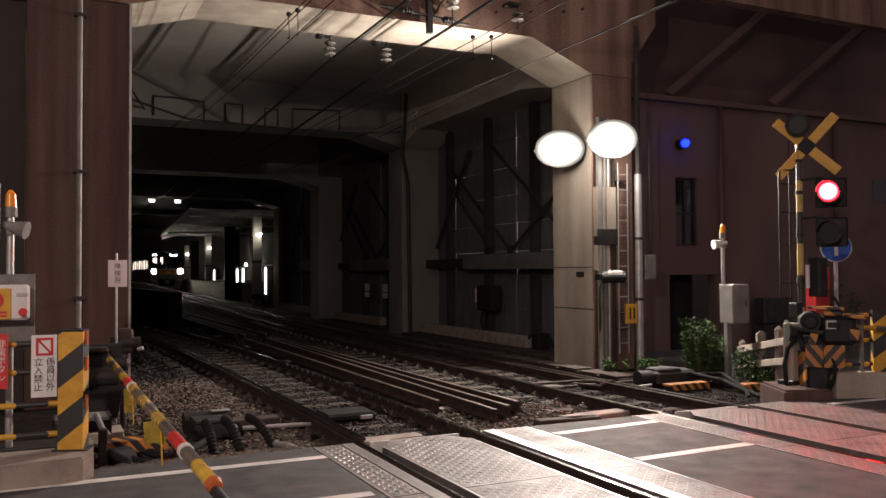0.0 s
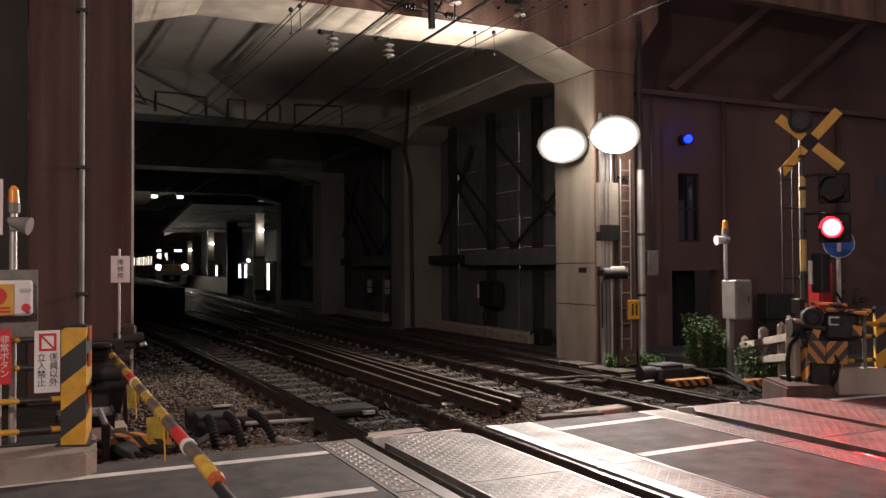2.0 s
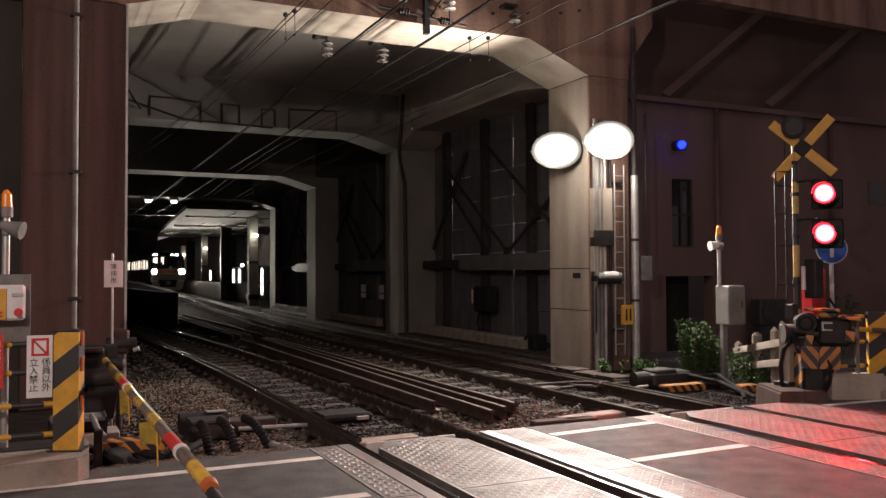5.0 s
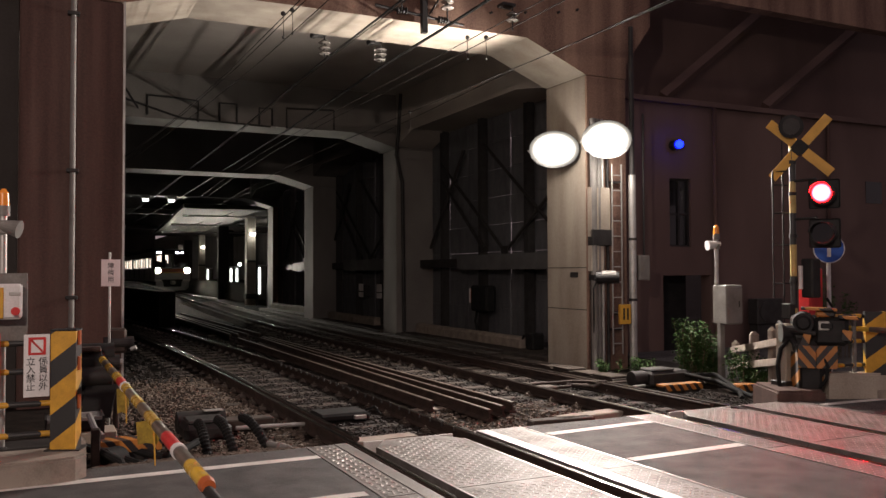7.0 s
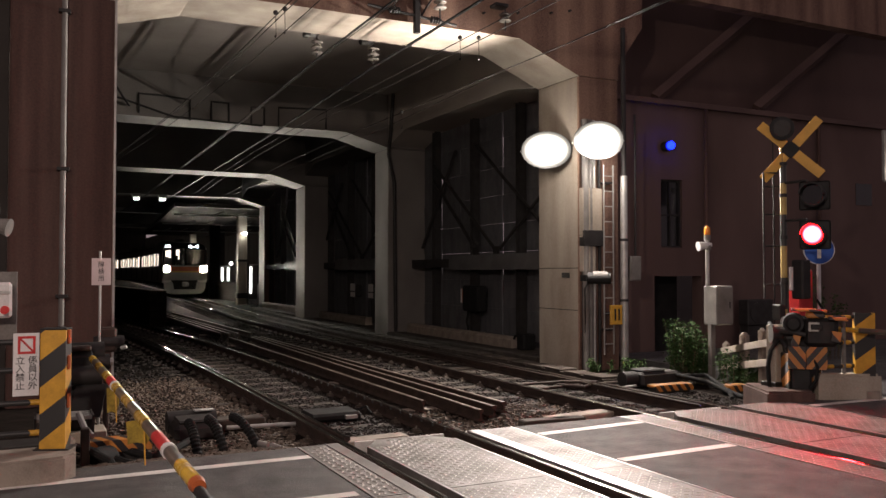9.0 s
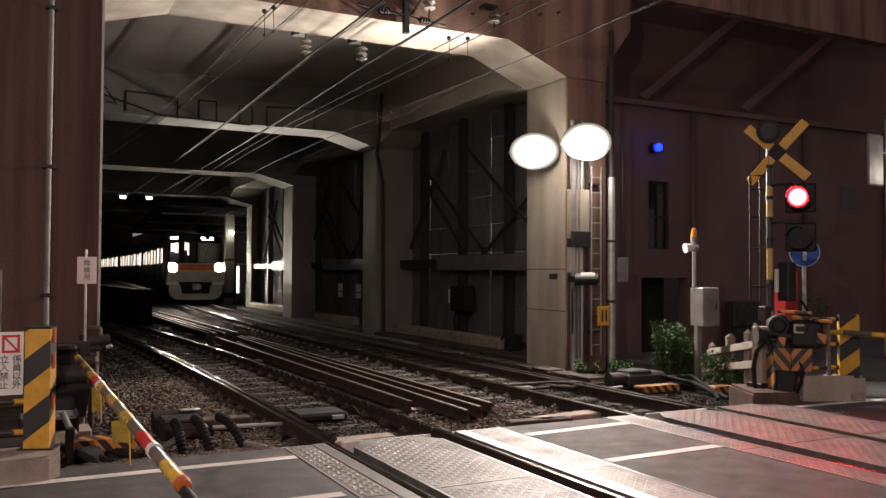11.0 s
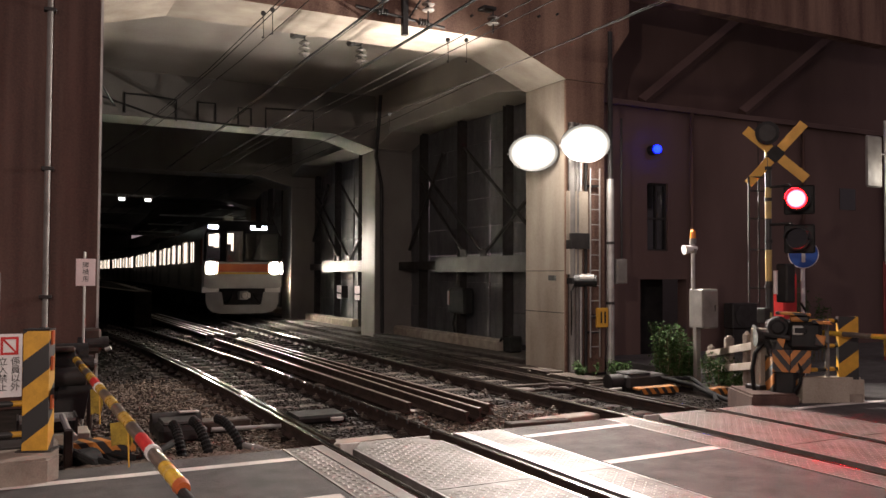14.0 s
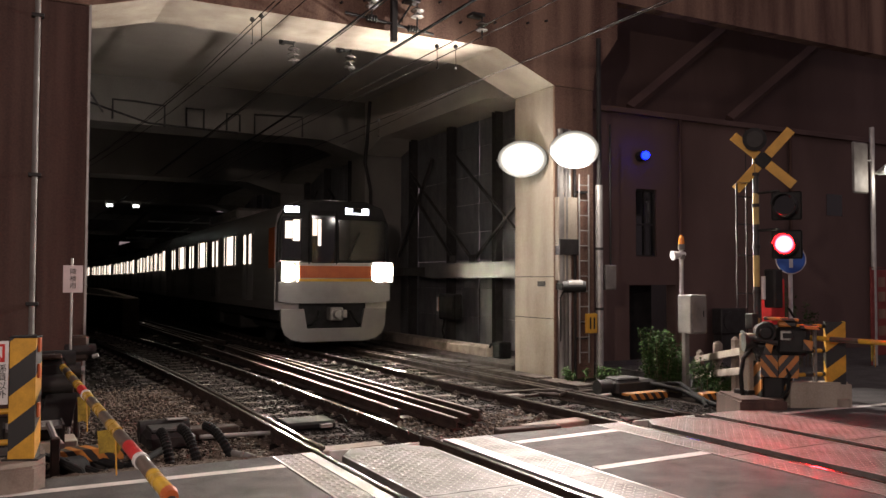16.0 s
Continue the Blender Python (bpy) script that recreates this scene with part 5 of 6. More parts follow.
barrier_arm(gate_r, (9.95, 8.0, 0.93), 3, 6.2, "yellow and black lowered barrier arm on the far side", 0.036, 0.032, ((1.0, 0.025, 0.22),))

# striped covers, drum and brackets on the side of the far gate machine that faces the road
SIDE = gate_r.matrix_basis.inverted() @ pose(9.25, 7.98, 0, 0, 0, -49)
part("upper_lid", box(B(), -0.12, 0.32, -0.1, 0.2, 1.19, 1.225, 0.008), GATE_STRIPE, gate_r, "weathered orange lid", at=SIDE @ pose(0, 0, 0, 0, 2, 0))
part("lower_lid", box(B(), 0.32, 0.56, -0.08, 0.2, 1.1, 1.14, 0.008), GATE_STRIPE, gate_r, "weathered orange lid", at=SIDE @ pose(0, 0, 0, 0, 3, 0))
part("motor_drum", rod(B(), (-0.05, -0.06, 1.02), (-0.05, 0.2, 1.02), 0.13, 0.145, 20), BLACK_PAINT, gate_r, smooth=True, at=SIDE)
part("drum_cap", rod(B(), (-0.05, -0.1, 1.02), (-0.05, -0.06, 1.02), 0.07, 0.1, 16), BLACK_PAINT, gate_r, at=SIDE)
part("lower_case", box(B(), 0.08, 0.5, 0.0, 0.2, 0.72, 1.1, 0.05), BLACK_PAINT, gate_r, at=SIDE)
part("bright_bracket", box(B(), 0.13, 0.27, -0.05, 0.0, 0.92, 1.05, 0.015), GALV, gate_r, at=SIDE)
part("bracket_core", box(B(), 0.16, 0.3, -0.07, -0.05, 0.95, 1.02, 0.006), BLACK_PAINT, gate_r, at=SIDE)
for x0, x1, m in ((-0.12, 0.1, CHEVRON_DOWN), (0.104, 0.36, CHEVRON_UP)):
    part("chevron_plate", box(B(), x0, x1, -0.05, -0.035, 0.42, 0.72, 0.004), m, gate_r, "weathered orange and black chevron plate", at=SIDE)
part("orange_cover", box(B(), 0.1, 0.34, -0.02, 0.16, 1.1, 1.18, 0.02), GATE_STRIPE, gate_r, "weathered orange cover", at=SIDE)
part("side_flap", box(B(), -0.05, 0.05, -0.02, 0.0, -0.09, 0.09, 0.006), GATE_STRIPE, gate_r, "weathered orange flap", at=SIDE @ pose(-0.02, -0.03, 0.8, 0, 14, 0))
part("side_flap", box(B(), -0.06, 0.06, -0.02, 0.0, -0.07, 0.07, 0.006), GATE_STRIPE, gate_r, "weathered orange flap", at=SIDE @ pose(0.47, -0.03, 0.86, 0, 10, 0))
part("lower_column", box(B(), -0.1, 0.17, 0.02, 0.2, 0.1, 0.5, 0.03), BLACK_PAINT, gate_r, at=SIDE)
part("loop_cable", tube(B(), [(0.18, -0.02, 0.6), (0.24, -0.05, 0.45), (0.22, -0.04, 0.28), (0.14, 0.0, 0.16)], 0.022), RUBBER, gate_r, at=SIDE)
part("front_bar", rod(B(), (-0.22, -0.02, 0.93), (0.1, -0.04, 0.88), 0.035, None, 8), DARK, gate_r, at=SIDE)
glint = thing("pipe_piece", (2.27, 8.75, -0.1), "short pale steel pipe piece lying in the ballast", "pipe")
part("pipe", rod(B(), (-0.06, 0.12, 0), (0.0, -0.04, 0), 0.032, None, 14), GALV, glint, smooth=True)
part("end_piece", rod(B(), (0.02, -0.08, 0), (0.08, -0.24, -0.01), 0.036, None, 14), GALV, glint, smooth=True)

# crossing signal mast
mast = thing("crossing_signal", (9.665, 8.56, -0.165), "banded mast with a yellow crossbuck and red flashing lamps", "crossing signal")
part("mast", rod(B(), (0, 0, 0.2), (0, 0, 4.02), 0.045, None, 18), MAST_BAND, mast, "yellow and black banded mast", smooth=True)
for z in (1.0, 1.7, 2.35, 2.95, 3.4):
    part("band_clamp", rod(B(), (0, 0, z), (0, 0, z + 0.05), 0.058, None, 16), DARK, mast)
FACE = math.degrees(math.atan2(-0.62, -1.0)) + 90
hub = Matrix.Translation((0.02, -0.12, 3.62)) @ pose(0, 0, 0, 0, 0, FACE)
for a in (45, -45):
    bm = box(B(), -0.56, -0.07, -0.008, 0.008, -0.068, 0.068, 0.003)
    box(bm, 0.07, 0.56, -0.008, 0.008, -0.068, 0.068, 0.003)
    blade = part("crossbuck_blade", bm, YELLOW_PAINT, mast, "worn yellow crossbuck blade", at=hub @ pose(0, -0.01 if a > 0 else 0.01, 0, 0, a - 2, 0))
    part("blade_centre", box(B(), -0.1, 0.1, -0.012, 0.012, -0.076, 0.076, 0.003), BLACK_PAINT, blade)
bell = part("bell_speaker", rod(B(), (0, 0.05, 3.92), (-0.1, -0.08, 3.92), 0.1, 0.17, 24), BLACK_PAINT, mast, "round black bell speaker", smooth=True)
part("bell_grille", rod(B(), (-0.1, -0.08, 3.92), (-0.11, -0.09, 3.92), 0.12, None, 20), DARK, bell)
LENSES = []
for z in (2.93, 2.39):
    at = pose(0.0, -0.53, z, 0, 0, FACE)
    bm = rod(B(), (0, 0.1, 0), (0, -0.05, 0), 0.15, 0.17, 28)
    rod(bm, (0, 0.22, 0), (0, 0.1, 0), 0.09, 0.15, 28)
    unit = part("lamp_unit", bm, BLACK_PAINT, mast, "black round lamp housing", at=at, smooth=True)
    # hood: a short closed collar, then an open visor over the lens
    bm = B()
    for k in range(48):
        a0, a1 = radians(k * 7.5), radians(k * 7.5 + 7.5)
        out = -0.34 if 0 <= k < 24 else -0.2
        q = [(0.1388 * math.cos(t), 0.1388 * math.sin(t)) for t in (a0, a1)] + [(0.16 * math.cos(t), 0.16 * math.sin(t)) for t in (a1, a0)]
        prism(bm, q, out, -0.04)
    part("hood", bm, BLACK_PAINT, unit)
    part("back_board", box(B(), -0.2, 0.2, 0.02, 0.035, -0.2, 0.2, 0.02), BLACK_PAINT, unit)
    # flashing imitated by turning the lens: one side glows, the other is dark glass
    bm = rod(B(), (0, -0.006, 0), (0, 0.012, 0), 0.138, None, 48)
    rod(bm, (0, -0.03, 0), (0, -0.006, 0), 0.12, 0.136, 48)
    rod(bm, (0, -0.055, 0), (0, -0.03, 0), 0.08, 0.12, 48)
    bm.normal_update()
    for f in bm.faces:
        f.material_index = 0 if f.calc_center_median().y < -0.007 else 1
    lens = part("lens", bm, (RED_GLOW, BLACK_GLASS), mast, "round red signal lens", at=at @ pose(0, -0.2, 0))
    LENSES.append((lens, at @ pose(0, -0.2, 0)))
    part("arm", tube(B(), [(0, -0.02, z + 0.22), (0.0, -0.4, z + 0.22), (0.0, -0.47, z + 0.1)], 0.02), DARK, mast)
lad2 = part("step_frame", tube(B(), [(-0.28, 0.1, 1.5), (-0.28, 0.1, 3.3), (-0.06, 0.05, 3.3)], 0.014, 8), DARK, mast)
part("step_rail", rod(B(), (-0.08, 0.1, 1.5), (-0.08, 0.1, 3.3), 0.014, None, 8), DARK, lad2)
for z in (1.7, 2.25, 2.7, 3.1):
    part("rung", rod(B(), (-0.28, 0.1, z), (-0.02, 0.05, z), 0.012, None, 8), DARK, lad2)
part("control_box", box(B(), 0.02, 0.2, -0.3, -0.1, 1.5, 2.05, 0.02), BLACK_PAINT, mast, "black control box")
part("control_tube", rod(B(), (0.0, -0.12, 1.62), (0.0, -0.12, 1.95), 0.03, None, 10), WHITE_PAINT, mast)
part("lead", tube(B(), [(0.2, -0.38, 1.5), (0.26, -0.46, 1.32), (0.16, -0.4, 1.2), (0.08, -0.3, 1.35)], 0.018), RUBBER, mast)
part("camera_box", box(B(), -0.2, -0.08, -0.1, 0.05, 1.2, 1.42, 0.015), DARK, mast, "small grey sensor box")
part("footing", box(B(), -0.14, 0.14, -0.14, 0.14, -0.1, 0.22, 0.02), SLEEPER, mast)
tsign = thing("dead_end_sign", (11.78, 9.72, -0.04), "round blue road sign with a white T", "road sign")
part("post", rod(B(), (0, 0, 0), (0, 0, 2.35), 0.035, None, 14), WHITE_PAINT, tsign)
disc = part("disc", rod(B(), (0, -0.05, 0), (0, -0.035, 0), 0.23, None, 32), BLUE_PAINT, tsign, "round blue disc", at=pose(0, 0, 2.12, 0, 0, -38))
part("rim", rod(B(), (0, -0.048, 0), (0, -0.03, 0), 0.245, None, 32), WHITE_PAINT, disc)
bm = box(B(), -0.12, 0.12, -0.055, -0.05, 0.07, 0.12)
box(bm, -0.03, 0.03, -0.055, -0.05, -0.14, 0.07)
part("letter_t", bm, WHITE_PAINT, disc)
hyd = thing("red_cabinet", (11.62, 9.95, 0), "red upright metal cabinet behind the signal", "cabinet")
part("case", box(B(), -0.16, 0.16, -0.12, 0.12, 0.5, 1.75, 0.02), RED_PAINT, hyd)
part("legs", box(B(), -0.12, 0.12, -0.08, 0.08, 0, 0.5, 0.01), DARK, hyd)

# point machine and covers by the far track
pm2 = thing("point_machine", (8.95, 10.75, -0.17), "long dark point machine beside the far track", "point machine", "point machines")
part("case", box(B(), -0.2, 0.6, -0.2, 0.2, 0.05, 0.28, 0.04), DARK, pm2)
part("lid", box(B(), -0.16, 0.3, -0.17, 0.17, 0.28, 0.32, 0.02), DARK, pm2)
part("motor", rod(B(), (-0.45, 0, 0.17), (-0.2, 0, 0.17), 0.12, None, 18), DARK, pm2, smooth=True)
part("crank", box(B(), 0.6, 0.75, -0.1, 0.1, 0.1, 0.24, 0.02), DARK, pm2)
part("rod", rod(B(), (-0.3, -0.15, 0.08), (-1.1, -0.25, 0.06), 0.022), GALV, pm2)
for x, y, w in ((9.0, 10.2, 0.38), (9.85, 9.7, 0.2)):
    hz = thing("hazard_board", (x, y, -0.17), "orange and black striped low cover beside the far track", "cable cover", "striped low covers")
    part("cover", box(B(), -w, w, -0.1, 0.1, 0.1, 0.14, 0.006), HAZARD_FLAT, hz)
    part("front_lip", box(B(), -w, w, -0.112, -0.1, 0.04, 0.14, 0.004), HAZARD_FLAT, hz)
    part("frame", box(B(), -w + 0.03, w - 0.03, -0.08, 0.08, 0.0, 0.1, 0.008), DARK, hz)
for pts in ([(9.5, 10.6, 0.02), (9.75, 10.2, 0.06), (9.6, 9.6, -0.1), (9.5, 9.2, -0.14), (9.7, 8.9, -0.12), (9.95, 8.75, -0.05)], [(9.4, 10.5, 0.05), (9.6, 10.0, -0.02), (9.55, 9.5, -0.12), (9.3, 9.2, -0.15)]):
    ob = new("ground_cable", mesh_of("ground_cable", tube(B(), pts, 0.035, 10), RUBBER))
    tagged(ob, "thick black cable lying beside the track", "cable", "ground cables")
sw = thing("switch_rod", (7.35, 10.9, -0.17), "rusty steel switch rods across the far track", "switch rod")
part("rod", rod(B(), (-0.5, 0, 0.1), (1.3, 0.05, 0.1), 0.025), RUST, sw)
part("second_rod", rod(B(), (-0.4, 0.5, 0.1), (0.9, 0.52, 0.1), 0.022), RUST, sw)
part("cradle", tube(B(), [(0.35, 0.3, 0.12), (0.62, -0.2, 0.16), (0.3, -0.3, 0.12), (0.1, 0.1, 0.12)], 0.03), RUST, sw)
part("lock_box", box(B(), -0.5, -0.2, -0.12, 0.12, 0.04, 0.14, 0.02), RUST, sw)


# shrubs: stems and many single leaves
def shrub(x, y, w, d, h, n, seed, label):
    rnd = random.Random(seed)
    s = thing("shrub", (x, y, -0.2), label, "shrub", "shrubs beside the far track")
    stems, bm = B(), B()
    tips = []
    for k in range(max(5, n // 70)):
        a = (rnd.uniform(-w, w) * 0.6, rnd.uniform(-d, d) * 0.6, 0)
        hh = h * rnd.uniform(0.55, 1.0)
        b = (a[0] * 1.3 + rnd.uniform(-0.1, 0.1), a[1] * 1.3 + rnd.uniform(-0.1, 0.1), hh)
        rod(stems, a, b, 0.009, 0.004, 5)
        tips.append((Vector(a), Vector(b)))
    for k in range(n):
        a, b = rnd.choice(tips)
        c = a.lerp(b, rnd.uniform(0.25, 1.05) ** 0.8) + Vector((rnd.gauss(0, 0.036), rnd.gauss(0, 0.036), rnd.gauss(0, 0.03)))
        q = Euler((rnd.uniform(-1, 1), rnd.uniform(-1, 1), rnd.uniform(0, 6.3))).to_matrix()
        ln, wd = rnd.uniform(0.035, 0.075), rnd.uniform(0.012, 0.022)
        bm.faces.new([bm.verts.new(c + q @ Vector(p)) for p in ((0, 0, 0), (wd, ln * 0.5, 0.006), (0, ln, -0.008), (-wd, ln * 0.5, 0.006))])
    tagged(part("branchwork", stems, BARK, s), kind="stuff")
    tagged(part("leaves", bm, LEAF, s, "small pointed green leaves"), kind="stuff")


shrub(9.8, 10.75, 0.27, 0.2, 1.1, 2600, 3, "upright leafy green shrub beside the cabinet post")
shrub(10.2, 10.75, 0.24, 0.2, 0.86, 1100, 4, "leafy green shrub behind the cabinet post")
shrub(10.25, 10.1, 0.42, 0.3, 0.62, 1300, 5, "low sprawling green weeds by the fence")
shrub(10.15, 9.55, 0.3, 0.22, 0.4, 700, 6, "low green weeds at the fence foot")
shrub(9.15, 12.3, 0.3, 0.2, 0.36, 260, 7, "sparse weeds at the pier's foot")
shrub(9.9, 12.2, 0.3, 0.2, 0.45, 320, 8, "sparse weeds at the pole's foot")

# ---- building behind the crossing ----
bld = thing("building", (0, 14.3, 0), "dark brown rendered building with window and doorway", "building", "", "structure")
for x0, x1, z0, z1 in ((10.75, 12.2, -0.4, 5.5), (12.2, 13.55, 1.62, 2.25), (12.2, 12.4, 2.25, 3.75), (13.0, 13.55, 2.25, 3.75), (12.2, 13.55, 3.75, 5.5), (13.55, 60, -0.4, 5.5)):
    part("wall", box(B(), x0, x1, 0, 0.3, z0, z1), WALL, bld)
# black backing stands in for the dark inside of the doorway
part("recess_backing", box(B(), 12.2, 13.55, 0.8, 1.0, -0.4, 5.4), BLACK_PAINT, bld)
win = part("window", box(B(), 12.4, 13.0, 0.1, 0.115, 2.25, 3.75), BLACK_GLASS, bld, "dark window pane")
for x in (12.4, 12.69, 12.96):
    part("window_frame", box(B(), x, x + 0.04, 0.06, 0.1, 2.25, 3.75), DARK, win)
for z in (2.25, 2.95, 3.71):
    part("window_frame", box(B(), 12.44, 12.96, 0.07, 0.1, z, z + 0.04), DARK, win)
sw2 = part("window", box(B(), 18.7, 19.3, -0.01, 0.0, 3.4, 3.95), BLACK_GLASS, bld, "small dark window")
part("ledge", box(B(), 10.75, 60, -0.12, 0.0, 5.38, 5.5, 0.01), WALL, bld)
for x in (13.65, 17.3, 20.4):
    part("downpipe", rod(B(), (x, -0.07, -0.1), (x, -0.07, 5.4), 0.045, None, 10), BROWN, bld)
for x in (15.8, 22.5):
    part("panel_joint", box(B(), x, x + 0.03, -0.004, 0.0, 0.0, 5.4), BLACK_PAINT, bld)
up = thing("upper_storey", (0, 15.0, 0), "dark set-back upper storey with an outside stair", "building", "", "structure")
part("upper_wall", box(B(), 10.75, 60, 0, 0.3, 5.5, 13), WALL, up)
part("flat_roof", box(B(), 10.75, 60, -0.7, 0.0, 5.4, 5.52), STAINED, up)
for a, b in (((12.5, -0.4, 5.6), (19.0, -0.4, 10.5)), ((15.5, -0.5, 5.6), (22.0, -0.5, 10.2))):
    part("stair_string", rod(B(), a, b, 0.14, None, 4), WALL, up)
part("slab_edge", box(B(), 15.0, 40, -0.6, 0.0, 8.6, 9.0), WALL, up)
ac = thing("air_conditioner", (14.95, 14.05, 0.0), "dark air-conditioning unit at the wall's foot", "air conditioner")
part("case", box(B(), -0.4, 0.4, -0.15, 0.15, 0.5, 1.08, 0.02), DARK, ac)
part("fan_ring", rod(B(), (-0.1, -0.165, 0.79), (-0.1, -0.15, 0.79), 0.23, None, 24), DARK, ac)
part("bracket", box(B(), -0.35, 0.35, -0.1, 0.15, 0.0, 0.5, 0.01), DARK, ac)
bl = thing("blue_lamp", (12.5, 14.2, 4.47), "small bright blue lamp on the wall", "lamp")
part("housing", rod(B(), (0, 0.1, 0), (0, -0.06, 0), 0.11, None, 18), DARK, bl)
bm = B()
bmesh.ops.create_uvsphere(bm, u_segments=16, v_segments=10, radius=0.09, matrix=Matrix.Translation((0, -0.12, 0)))
part("bulb", bm, BLUE_GLOW, bl, "glowing blue bulb", smooth=True)
hs = thing("hanging_sign", (15.4, 11.0, 0), "grey rounded sign board on a street post", "sign")
part("board", box(B(), -0.22, 0.26, -0.03, 0.03, 3.5, 4.55, 0.03), GREY_PAINT, hs)
part("post", rod(B(), (0.5, 0.06, 0), (0.5, 0.06, 4.9), 0.05, None, 14), GALV, hs)
part("bracket", rod(B(), (0.5, 0.06, 4.2), (0.2, 0.02, 4.2), 0.02, None, 8), GALV, hs)
sl = thing("street_lamp", (15.95, 10.95, 3.95), "white street lamp on an arm", "street lamp")
part("head", rod(B(), (0, 0, 0), (-0.1, -0.3, 0.04), 0.06, 0.12, 16), GALV, sl)
part("lamp_lens", rod(B(), (-0.1, -0.3, 0.02), (-0.105, -0.32, 0.02), 0.1, None, 16), TUBE_GLOW, sl, "glowing white lens")
part("arm", rod(B(), (0, 0, 0), (0, 0.1, 0.0), 0.03, None, 8), GALV, sl)
ban = thing("red_banner", (16.0, 11.05, 0), "tall red banner sign with pale bars", "banner")
part("board", box(B(), -0.2, 0.5, -0.02, 0.02, 0.2, 1.95, 0.01), DULL_RED, ban)
for z in (0.6, 0.95, 1.3, 1.6):
    part("banner_bar", box(B(), -0.02, 0.2, -0.026, -0.02, z, z + 0.2), STAINED, ban)
part("frame", tube(B(), [(-0.22, 0, 0), (-0.22, 0, 2.0), (0.52, 0, 2.0), (0.52, 0, 0)], 0.02, 8), DULL_RED, ban)
shrub(14.2, 11.6, 0.9, 0.4, 1.75, 1500, 11, "dark clipped hedge behind the far gate")
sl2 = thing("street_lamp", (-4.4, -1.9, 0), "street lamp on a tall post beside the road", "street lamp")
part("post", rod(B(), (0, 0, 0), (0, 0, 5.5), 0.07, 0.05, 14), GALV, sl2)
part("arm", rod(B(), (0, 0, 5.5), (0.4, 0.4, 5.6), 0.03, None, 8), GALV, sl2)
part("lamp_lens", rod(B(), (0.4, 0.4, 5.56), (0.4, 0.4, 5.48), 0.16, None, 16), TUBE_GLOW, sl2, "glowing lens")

# ---- pieces: tread plates, sleepers, stones ----
def tread_plate(x0, x1, y0, y1, cut=0.0):
    """A steel plate with raised slanting treads; cut: chamfer of its far corners."""
    bm = prism(B(), [(x0, y0), (x1, y0), (x1, y1 - cut), (x1 - cut * 0.7, y1), (x0 + cut * 0.7, y1), (x0, y1 - cut)], -0.1, 0.0, "z")
    ny = int((y1 - y0 - 0.1) / 0.062)
    nx = int((x1 - x0 - 0.08) / 0.062)
    for i in range(nx):
        for j in range(ny):
            cx, cy = x0 + 0.06 + i * 0.062, y0 + 0.07 + j * 0.062
            if cut and cy > y1 - cut and (cx < x0 + cut or cx > x1 - cut):
                continue
            a = 0.7 if (i + j) % 2 else -0.7
            ux, uy = 0.021 * math.cos(a), 0.021 * math.sin(a)
            px, py = -0.0065 * math.sin(a), 0.0065 * math.cos(a)
            base = [bm.verts.new((cx + s * ux + t * px, cy + s * uy + t * py, 0.0005)) for s, t in ((-1, -1), (1, -1), (1, 1), (-1, 1))]
            top = [bm.verts.new((cx + s * ux * 0.7 + t * px * 0.4, cy + s * uy * 0.7 + t * py * 0.4, 0.0036)) for s, t in ((-1, -1), (1, -1), (1, 1), (-1, 1))]
            bm.faces.new(top).material_index = 1
            for k in range(4):
                bm.faces.new((base[k], base[(k + 1) % 4], top[(k + 1) % 4], top[k])).material_index = 1
    return bm


paving = thing("crossing_paving", (0, 0, 0), "worn steel tread plates laid between and beside the rails", "paving", "", "structure")
for x0, x1, cut in ((2.37, 2.79, 0), (2.99, 3.97, 0.3), (4.26, 4.82, 0.0), (6.3, 6.67, 0), (6.93, 7.91, 0.3), (8.09, 8.98, 0.0)):
    y1 = 8.03
    for k in range(3):
        y0 = y1 - 2.05
        part("tread_plate", tread_plate(x0, x1, y0 + 0.012, y1, cut if k == 0 else 0), (TREAD, STUD), paving)
        y1 = y0
for x0, x1 in ((2.66, 2.788), (4.262, 4.4)):
    part("smooth_band", box(B(), x0, x1, 1.9, 8.025, 0.001, 0.0055), BAND, paving, "smooth bright worn steel band")
for x, far in ((2.38, 8.02), (3.0, 7.73), (3.955, 7.73), (4.808, 8.02), (6.31, 8.02), (6.655, 8.02), (6.945, 7.73), (7.9, 7.73), (8.1, 8.02), (8.965, 8.02)):
    part("edge_strip", box(B(), x - 0.011, x + 0.011, 1.9, far, 0.001, 0.005), BAND, paving, "bright worn steel edge")
for x0, x1 in ((2.36, 2.8), (2.98, 3.98), (4.25, 4.83), (6.29, 6.68), (6.92, 7.92), (8.08, 8.99)):
    part("end_edge", box(B(), x0, x1, 8.032, 8.06, -0.14, -0.006), PAINT, paving, "pale worn edge")
    part("plate_run", box(B(), x0, x1, -13.9, 1.87, -0.1, 0.0), TREAD, paving)

slp = mesh_of("sleeper", box(B(), -1.25, 1.05, -0.11, 0.11, -0.2, 0.0, 0.015), TIE)
for tr, cx, bend in ((near_track, 3.6, near_bend), (far_track, 7.335, far_bend)):
    for i in range(75):
        y = 8.35 + 0.625 * i
        ob = new("sleeper", slp)
        ob.parent = tr
        ob.matrix_basis = pose(cx + bend(y) + random.uniform(-0.02, 0.02), y, -0.155, 0, 0, random.uniform(-0.8, 0.8))


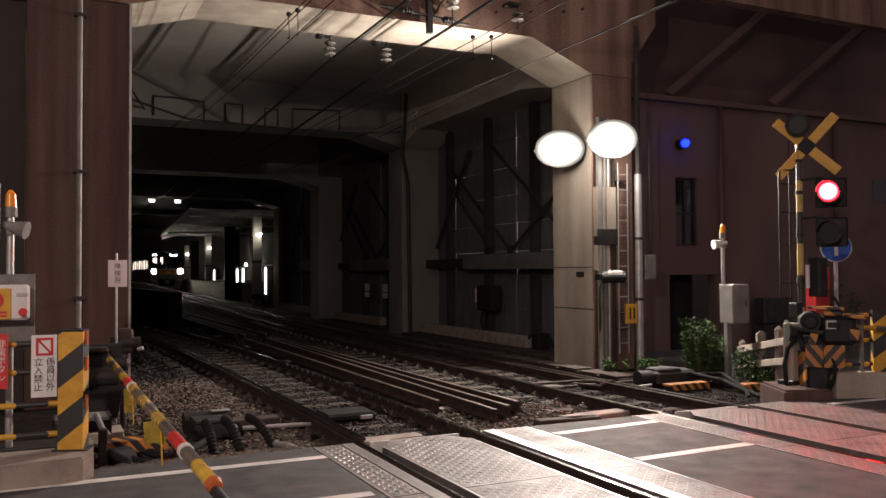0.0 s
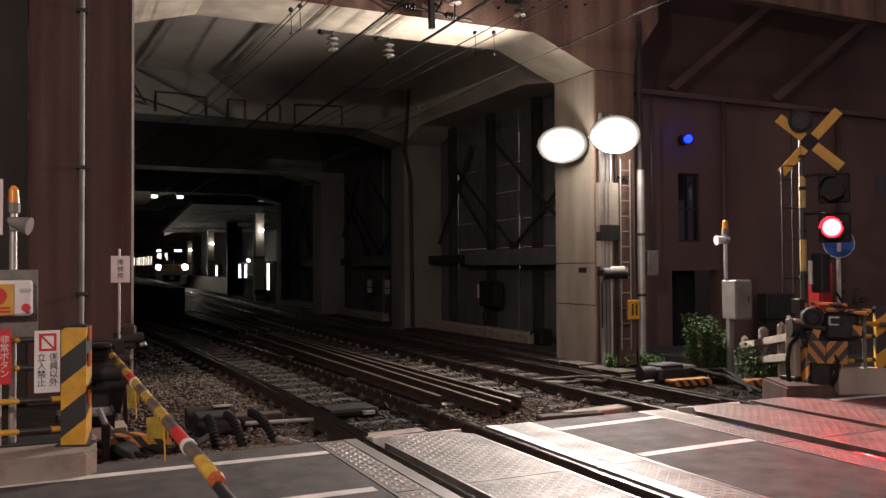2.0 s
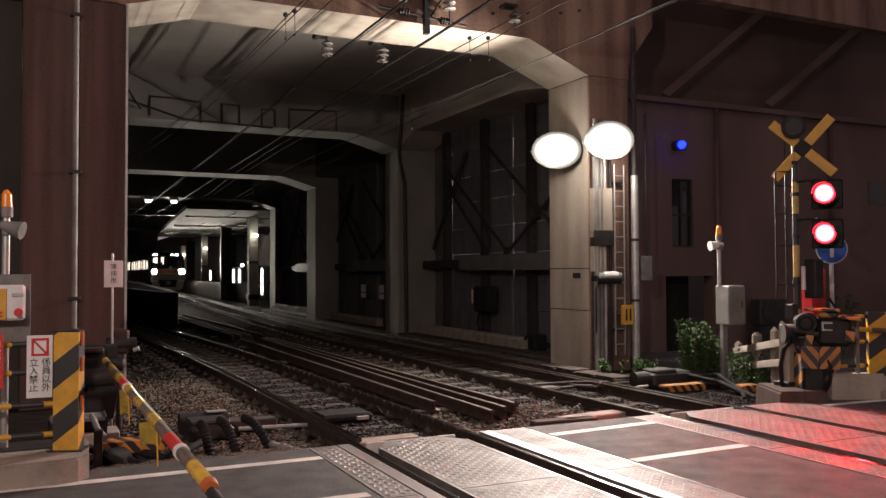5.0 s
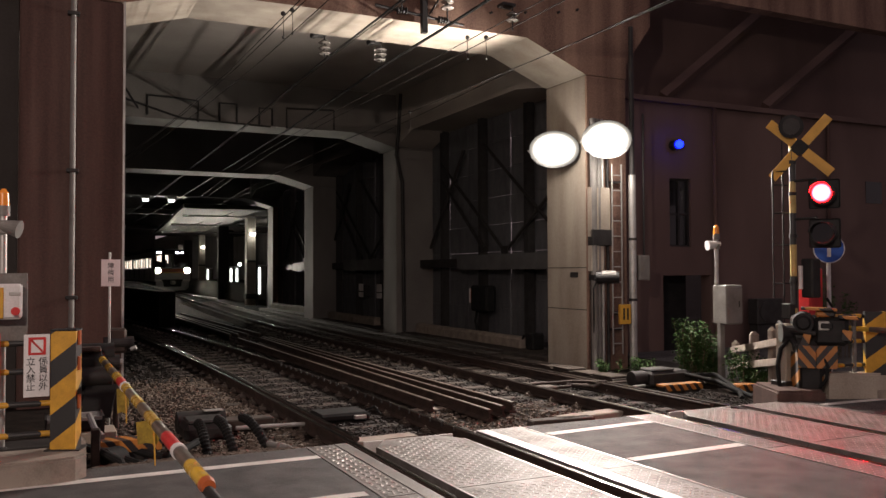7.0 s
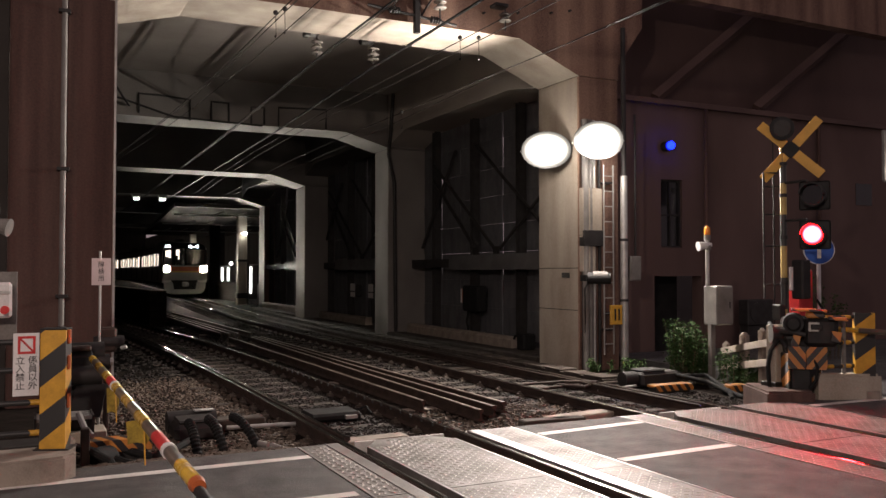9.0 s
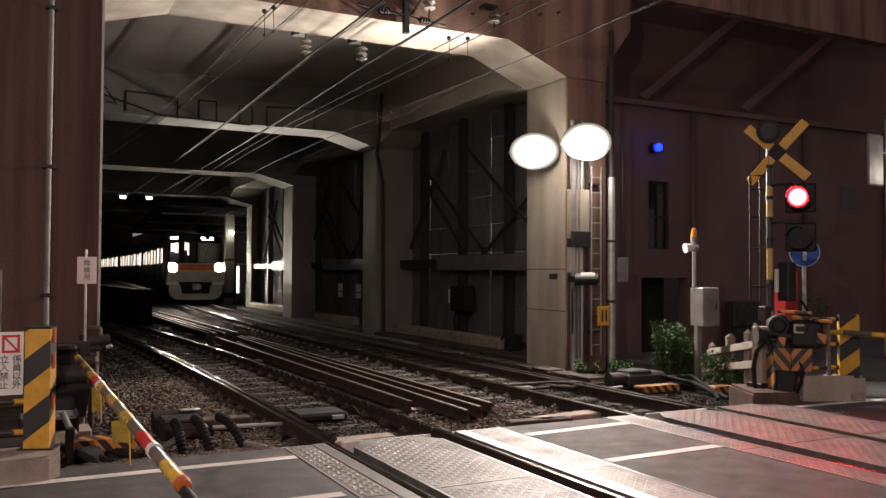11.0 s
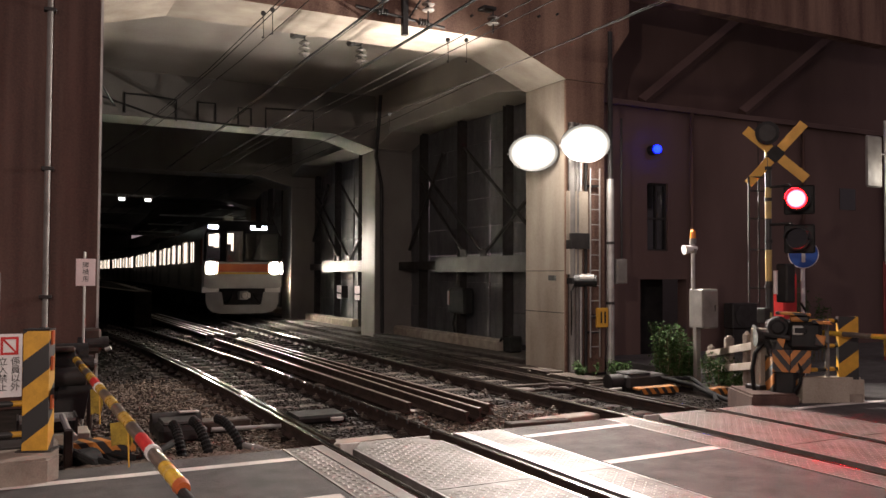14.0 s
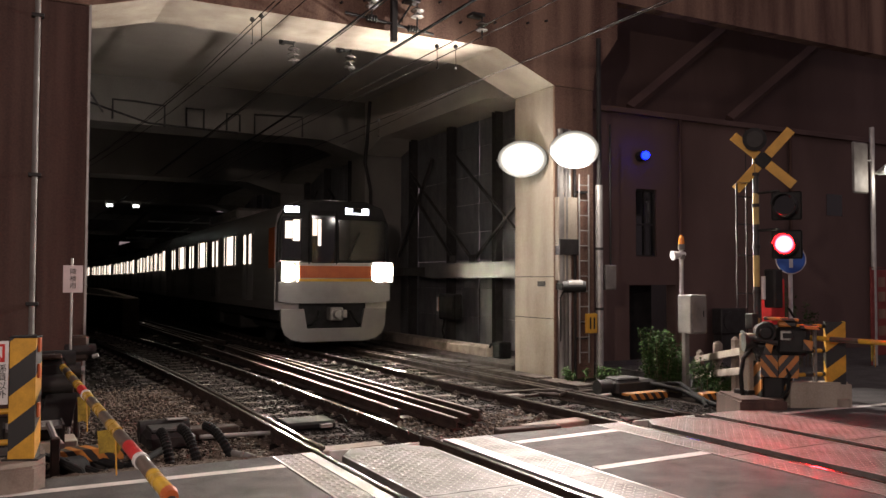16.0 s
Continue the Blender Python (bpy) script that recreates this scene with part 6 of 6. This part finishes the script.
def stones(n, seed, area, small, large, z, material):
    rs = np.random.RandomState(seed)
    cube = np.array([(-1, -1, -1), (1, -1, -1), (1, 1, -1), (-1, 1, -1), (-1, -1, 1), (1, -1, 1), (1, 1, 1), (-1, 1, 1)], float)
    quads = [(0, 3, 2, 1), (4, 5, 6, 7), (0, 1, 5, 4), (1, 2, 6, 5), (2, 3, 7, 6), (3, 0, 4, 7)]
    verts, faces = [], []
    k = 0
    while k < n:
        x, y = area(rs)
        s = rs.uniform(small, large)
        a = rs.uniform(0, 6.28)
        c, d = math.cos(a), math.sin(a)
        v = cube * rs.uniform(0.45, 1.0, (8, 3)) * s * rs.uniform(0.6, 1.15, 3) * (1, 1, 0.6)
        t = rs.uniform(-0.5, 0.5)
        v = np.c_[v[:, 0], v[:, 1] * math.cos(t) - v[:, 2] * math.sin(t), v[:, 1] * math.sin(t) + v[:, 2] * math.cos(t)]
        v = np.c_[v[:, 0] * c - v[:, 1] * d + x, v[:, 0] * d + v[:, 1] * c + y, v[:, 2] + z(x, y) + rs.uniform(-0.012, 0.008)]
        verts.extend(map(tuple, v))
        faces.extend(tuple(q + 8 * k for q in f) for f in quads)
        k += 1
    me = bpy.data.meshes.new("ballast_stones")
    me.from_pydata(verts, [], faces)
    me.materials.append(material)
    return me


bm = prism(B(), [(8.03, -0.45), (8.03, -0.045), (8.3, -0.06), (8.62, -0.11), (8.95, -0.18), (8.95, -0.45)], 0.42, 2.36, "x")
setting("ballast_bank", bm, BALLAST, "bank of ballast heaped against the road edge", "ballast")
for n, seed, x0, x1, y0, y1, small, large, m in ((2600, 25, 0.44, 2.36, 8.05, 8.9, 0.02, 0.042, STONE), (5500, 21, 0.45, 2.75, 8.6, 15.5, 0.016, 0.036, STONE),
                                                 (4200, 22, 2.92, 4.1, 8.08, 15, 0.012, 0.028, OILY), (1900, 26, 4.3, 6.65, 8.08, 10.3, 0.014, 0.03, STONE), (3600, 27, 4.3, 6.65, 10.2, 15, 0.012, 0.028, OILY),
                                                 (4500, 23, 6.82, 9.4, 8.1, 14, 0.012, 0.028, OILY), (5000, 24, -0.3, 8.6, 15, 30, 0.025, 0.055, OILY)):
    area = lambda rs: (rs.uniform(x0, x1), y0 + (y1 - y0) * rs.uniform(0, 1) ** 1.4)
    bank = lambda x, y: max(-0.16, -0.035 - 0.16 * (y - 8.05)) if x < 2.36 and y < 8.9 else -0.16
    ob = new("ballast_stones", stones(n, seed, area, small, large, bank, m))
    tagged(ob, "dark oily crushed-stone ballast" if m is OILY else "loose brown grey crushed-stone ballast", "ballast", "", "stuff")

# ---- what moves ----
FRONT = ((0, 82.4), (2.0, 81.0), (4.0, 79.7), (5.5, 78.6), (6.5, 76.6), (7.0, 73.8), (7.5, 70.2), (8.0, 66.3), (9.0, 58.4), (10.2, 49.8), (11.5, 42.4), (12.0, 40.0), (12.5, 37.9),
         (13.5, 33.7), (14.0, 31.3), (14.5, 28.7), (15.0, 25.9), (15.5, 22.8), (16.0, 19.5))
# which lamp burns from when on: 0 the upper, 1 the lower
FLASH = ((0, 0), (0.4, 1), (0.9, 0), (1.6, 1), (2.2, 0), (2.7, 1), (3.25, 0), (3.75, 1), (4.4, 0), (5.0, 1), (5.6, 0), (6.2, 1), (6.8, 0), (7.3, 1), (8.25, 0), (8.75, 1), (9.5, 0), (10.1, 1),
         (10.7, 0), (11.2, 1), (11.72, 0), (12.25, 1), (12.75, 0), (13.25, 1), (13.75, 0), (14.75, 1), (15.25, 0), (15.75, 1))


def motions():
    for i, c in enumerate(CARS):
        rows = []
        for t, y in FRONT:
            a, b = y + 20 * i, y + 20 * i + 19.5
            rows.append((t, pose(far_x(a), a, 0, 0, 0, -math.degrees(math.atan2(far_x(b) - far_x(a), b - a)))))
        walk(c, rows)
    # the driver's switch from dipped to main beam, made by turning the disc
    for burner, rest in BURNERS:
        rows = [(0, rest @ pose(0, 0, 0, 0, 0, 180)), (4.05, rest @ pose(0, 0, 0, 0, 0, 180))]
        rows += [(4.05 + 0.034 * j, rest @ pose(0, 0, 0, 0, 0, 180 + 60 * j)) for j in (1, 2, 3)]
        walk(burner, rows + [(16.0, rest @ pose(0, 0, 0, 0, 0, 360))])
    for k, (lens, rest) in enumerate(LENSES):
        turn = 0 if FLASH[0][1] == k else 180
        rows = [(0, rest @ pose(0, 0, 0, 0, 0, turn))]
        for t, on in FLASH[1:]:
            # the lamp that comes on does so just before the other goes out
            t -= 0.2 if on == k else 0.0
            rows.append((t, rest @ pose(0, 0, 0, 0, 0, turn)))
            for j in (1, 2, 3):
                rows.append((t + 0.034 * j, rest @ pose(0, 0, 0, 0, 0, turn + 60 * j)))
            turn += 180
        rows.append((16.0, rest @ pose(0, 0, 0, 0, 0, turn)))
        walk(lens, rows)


motions()
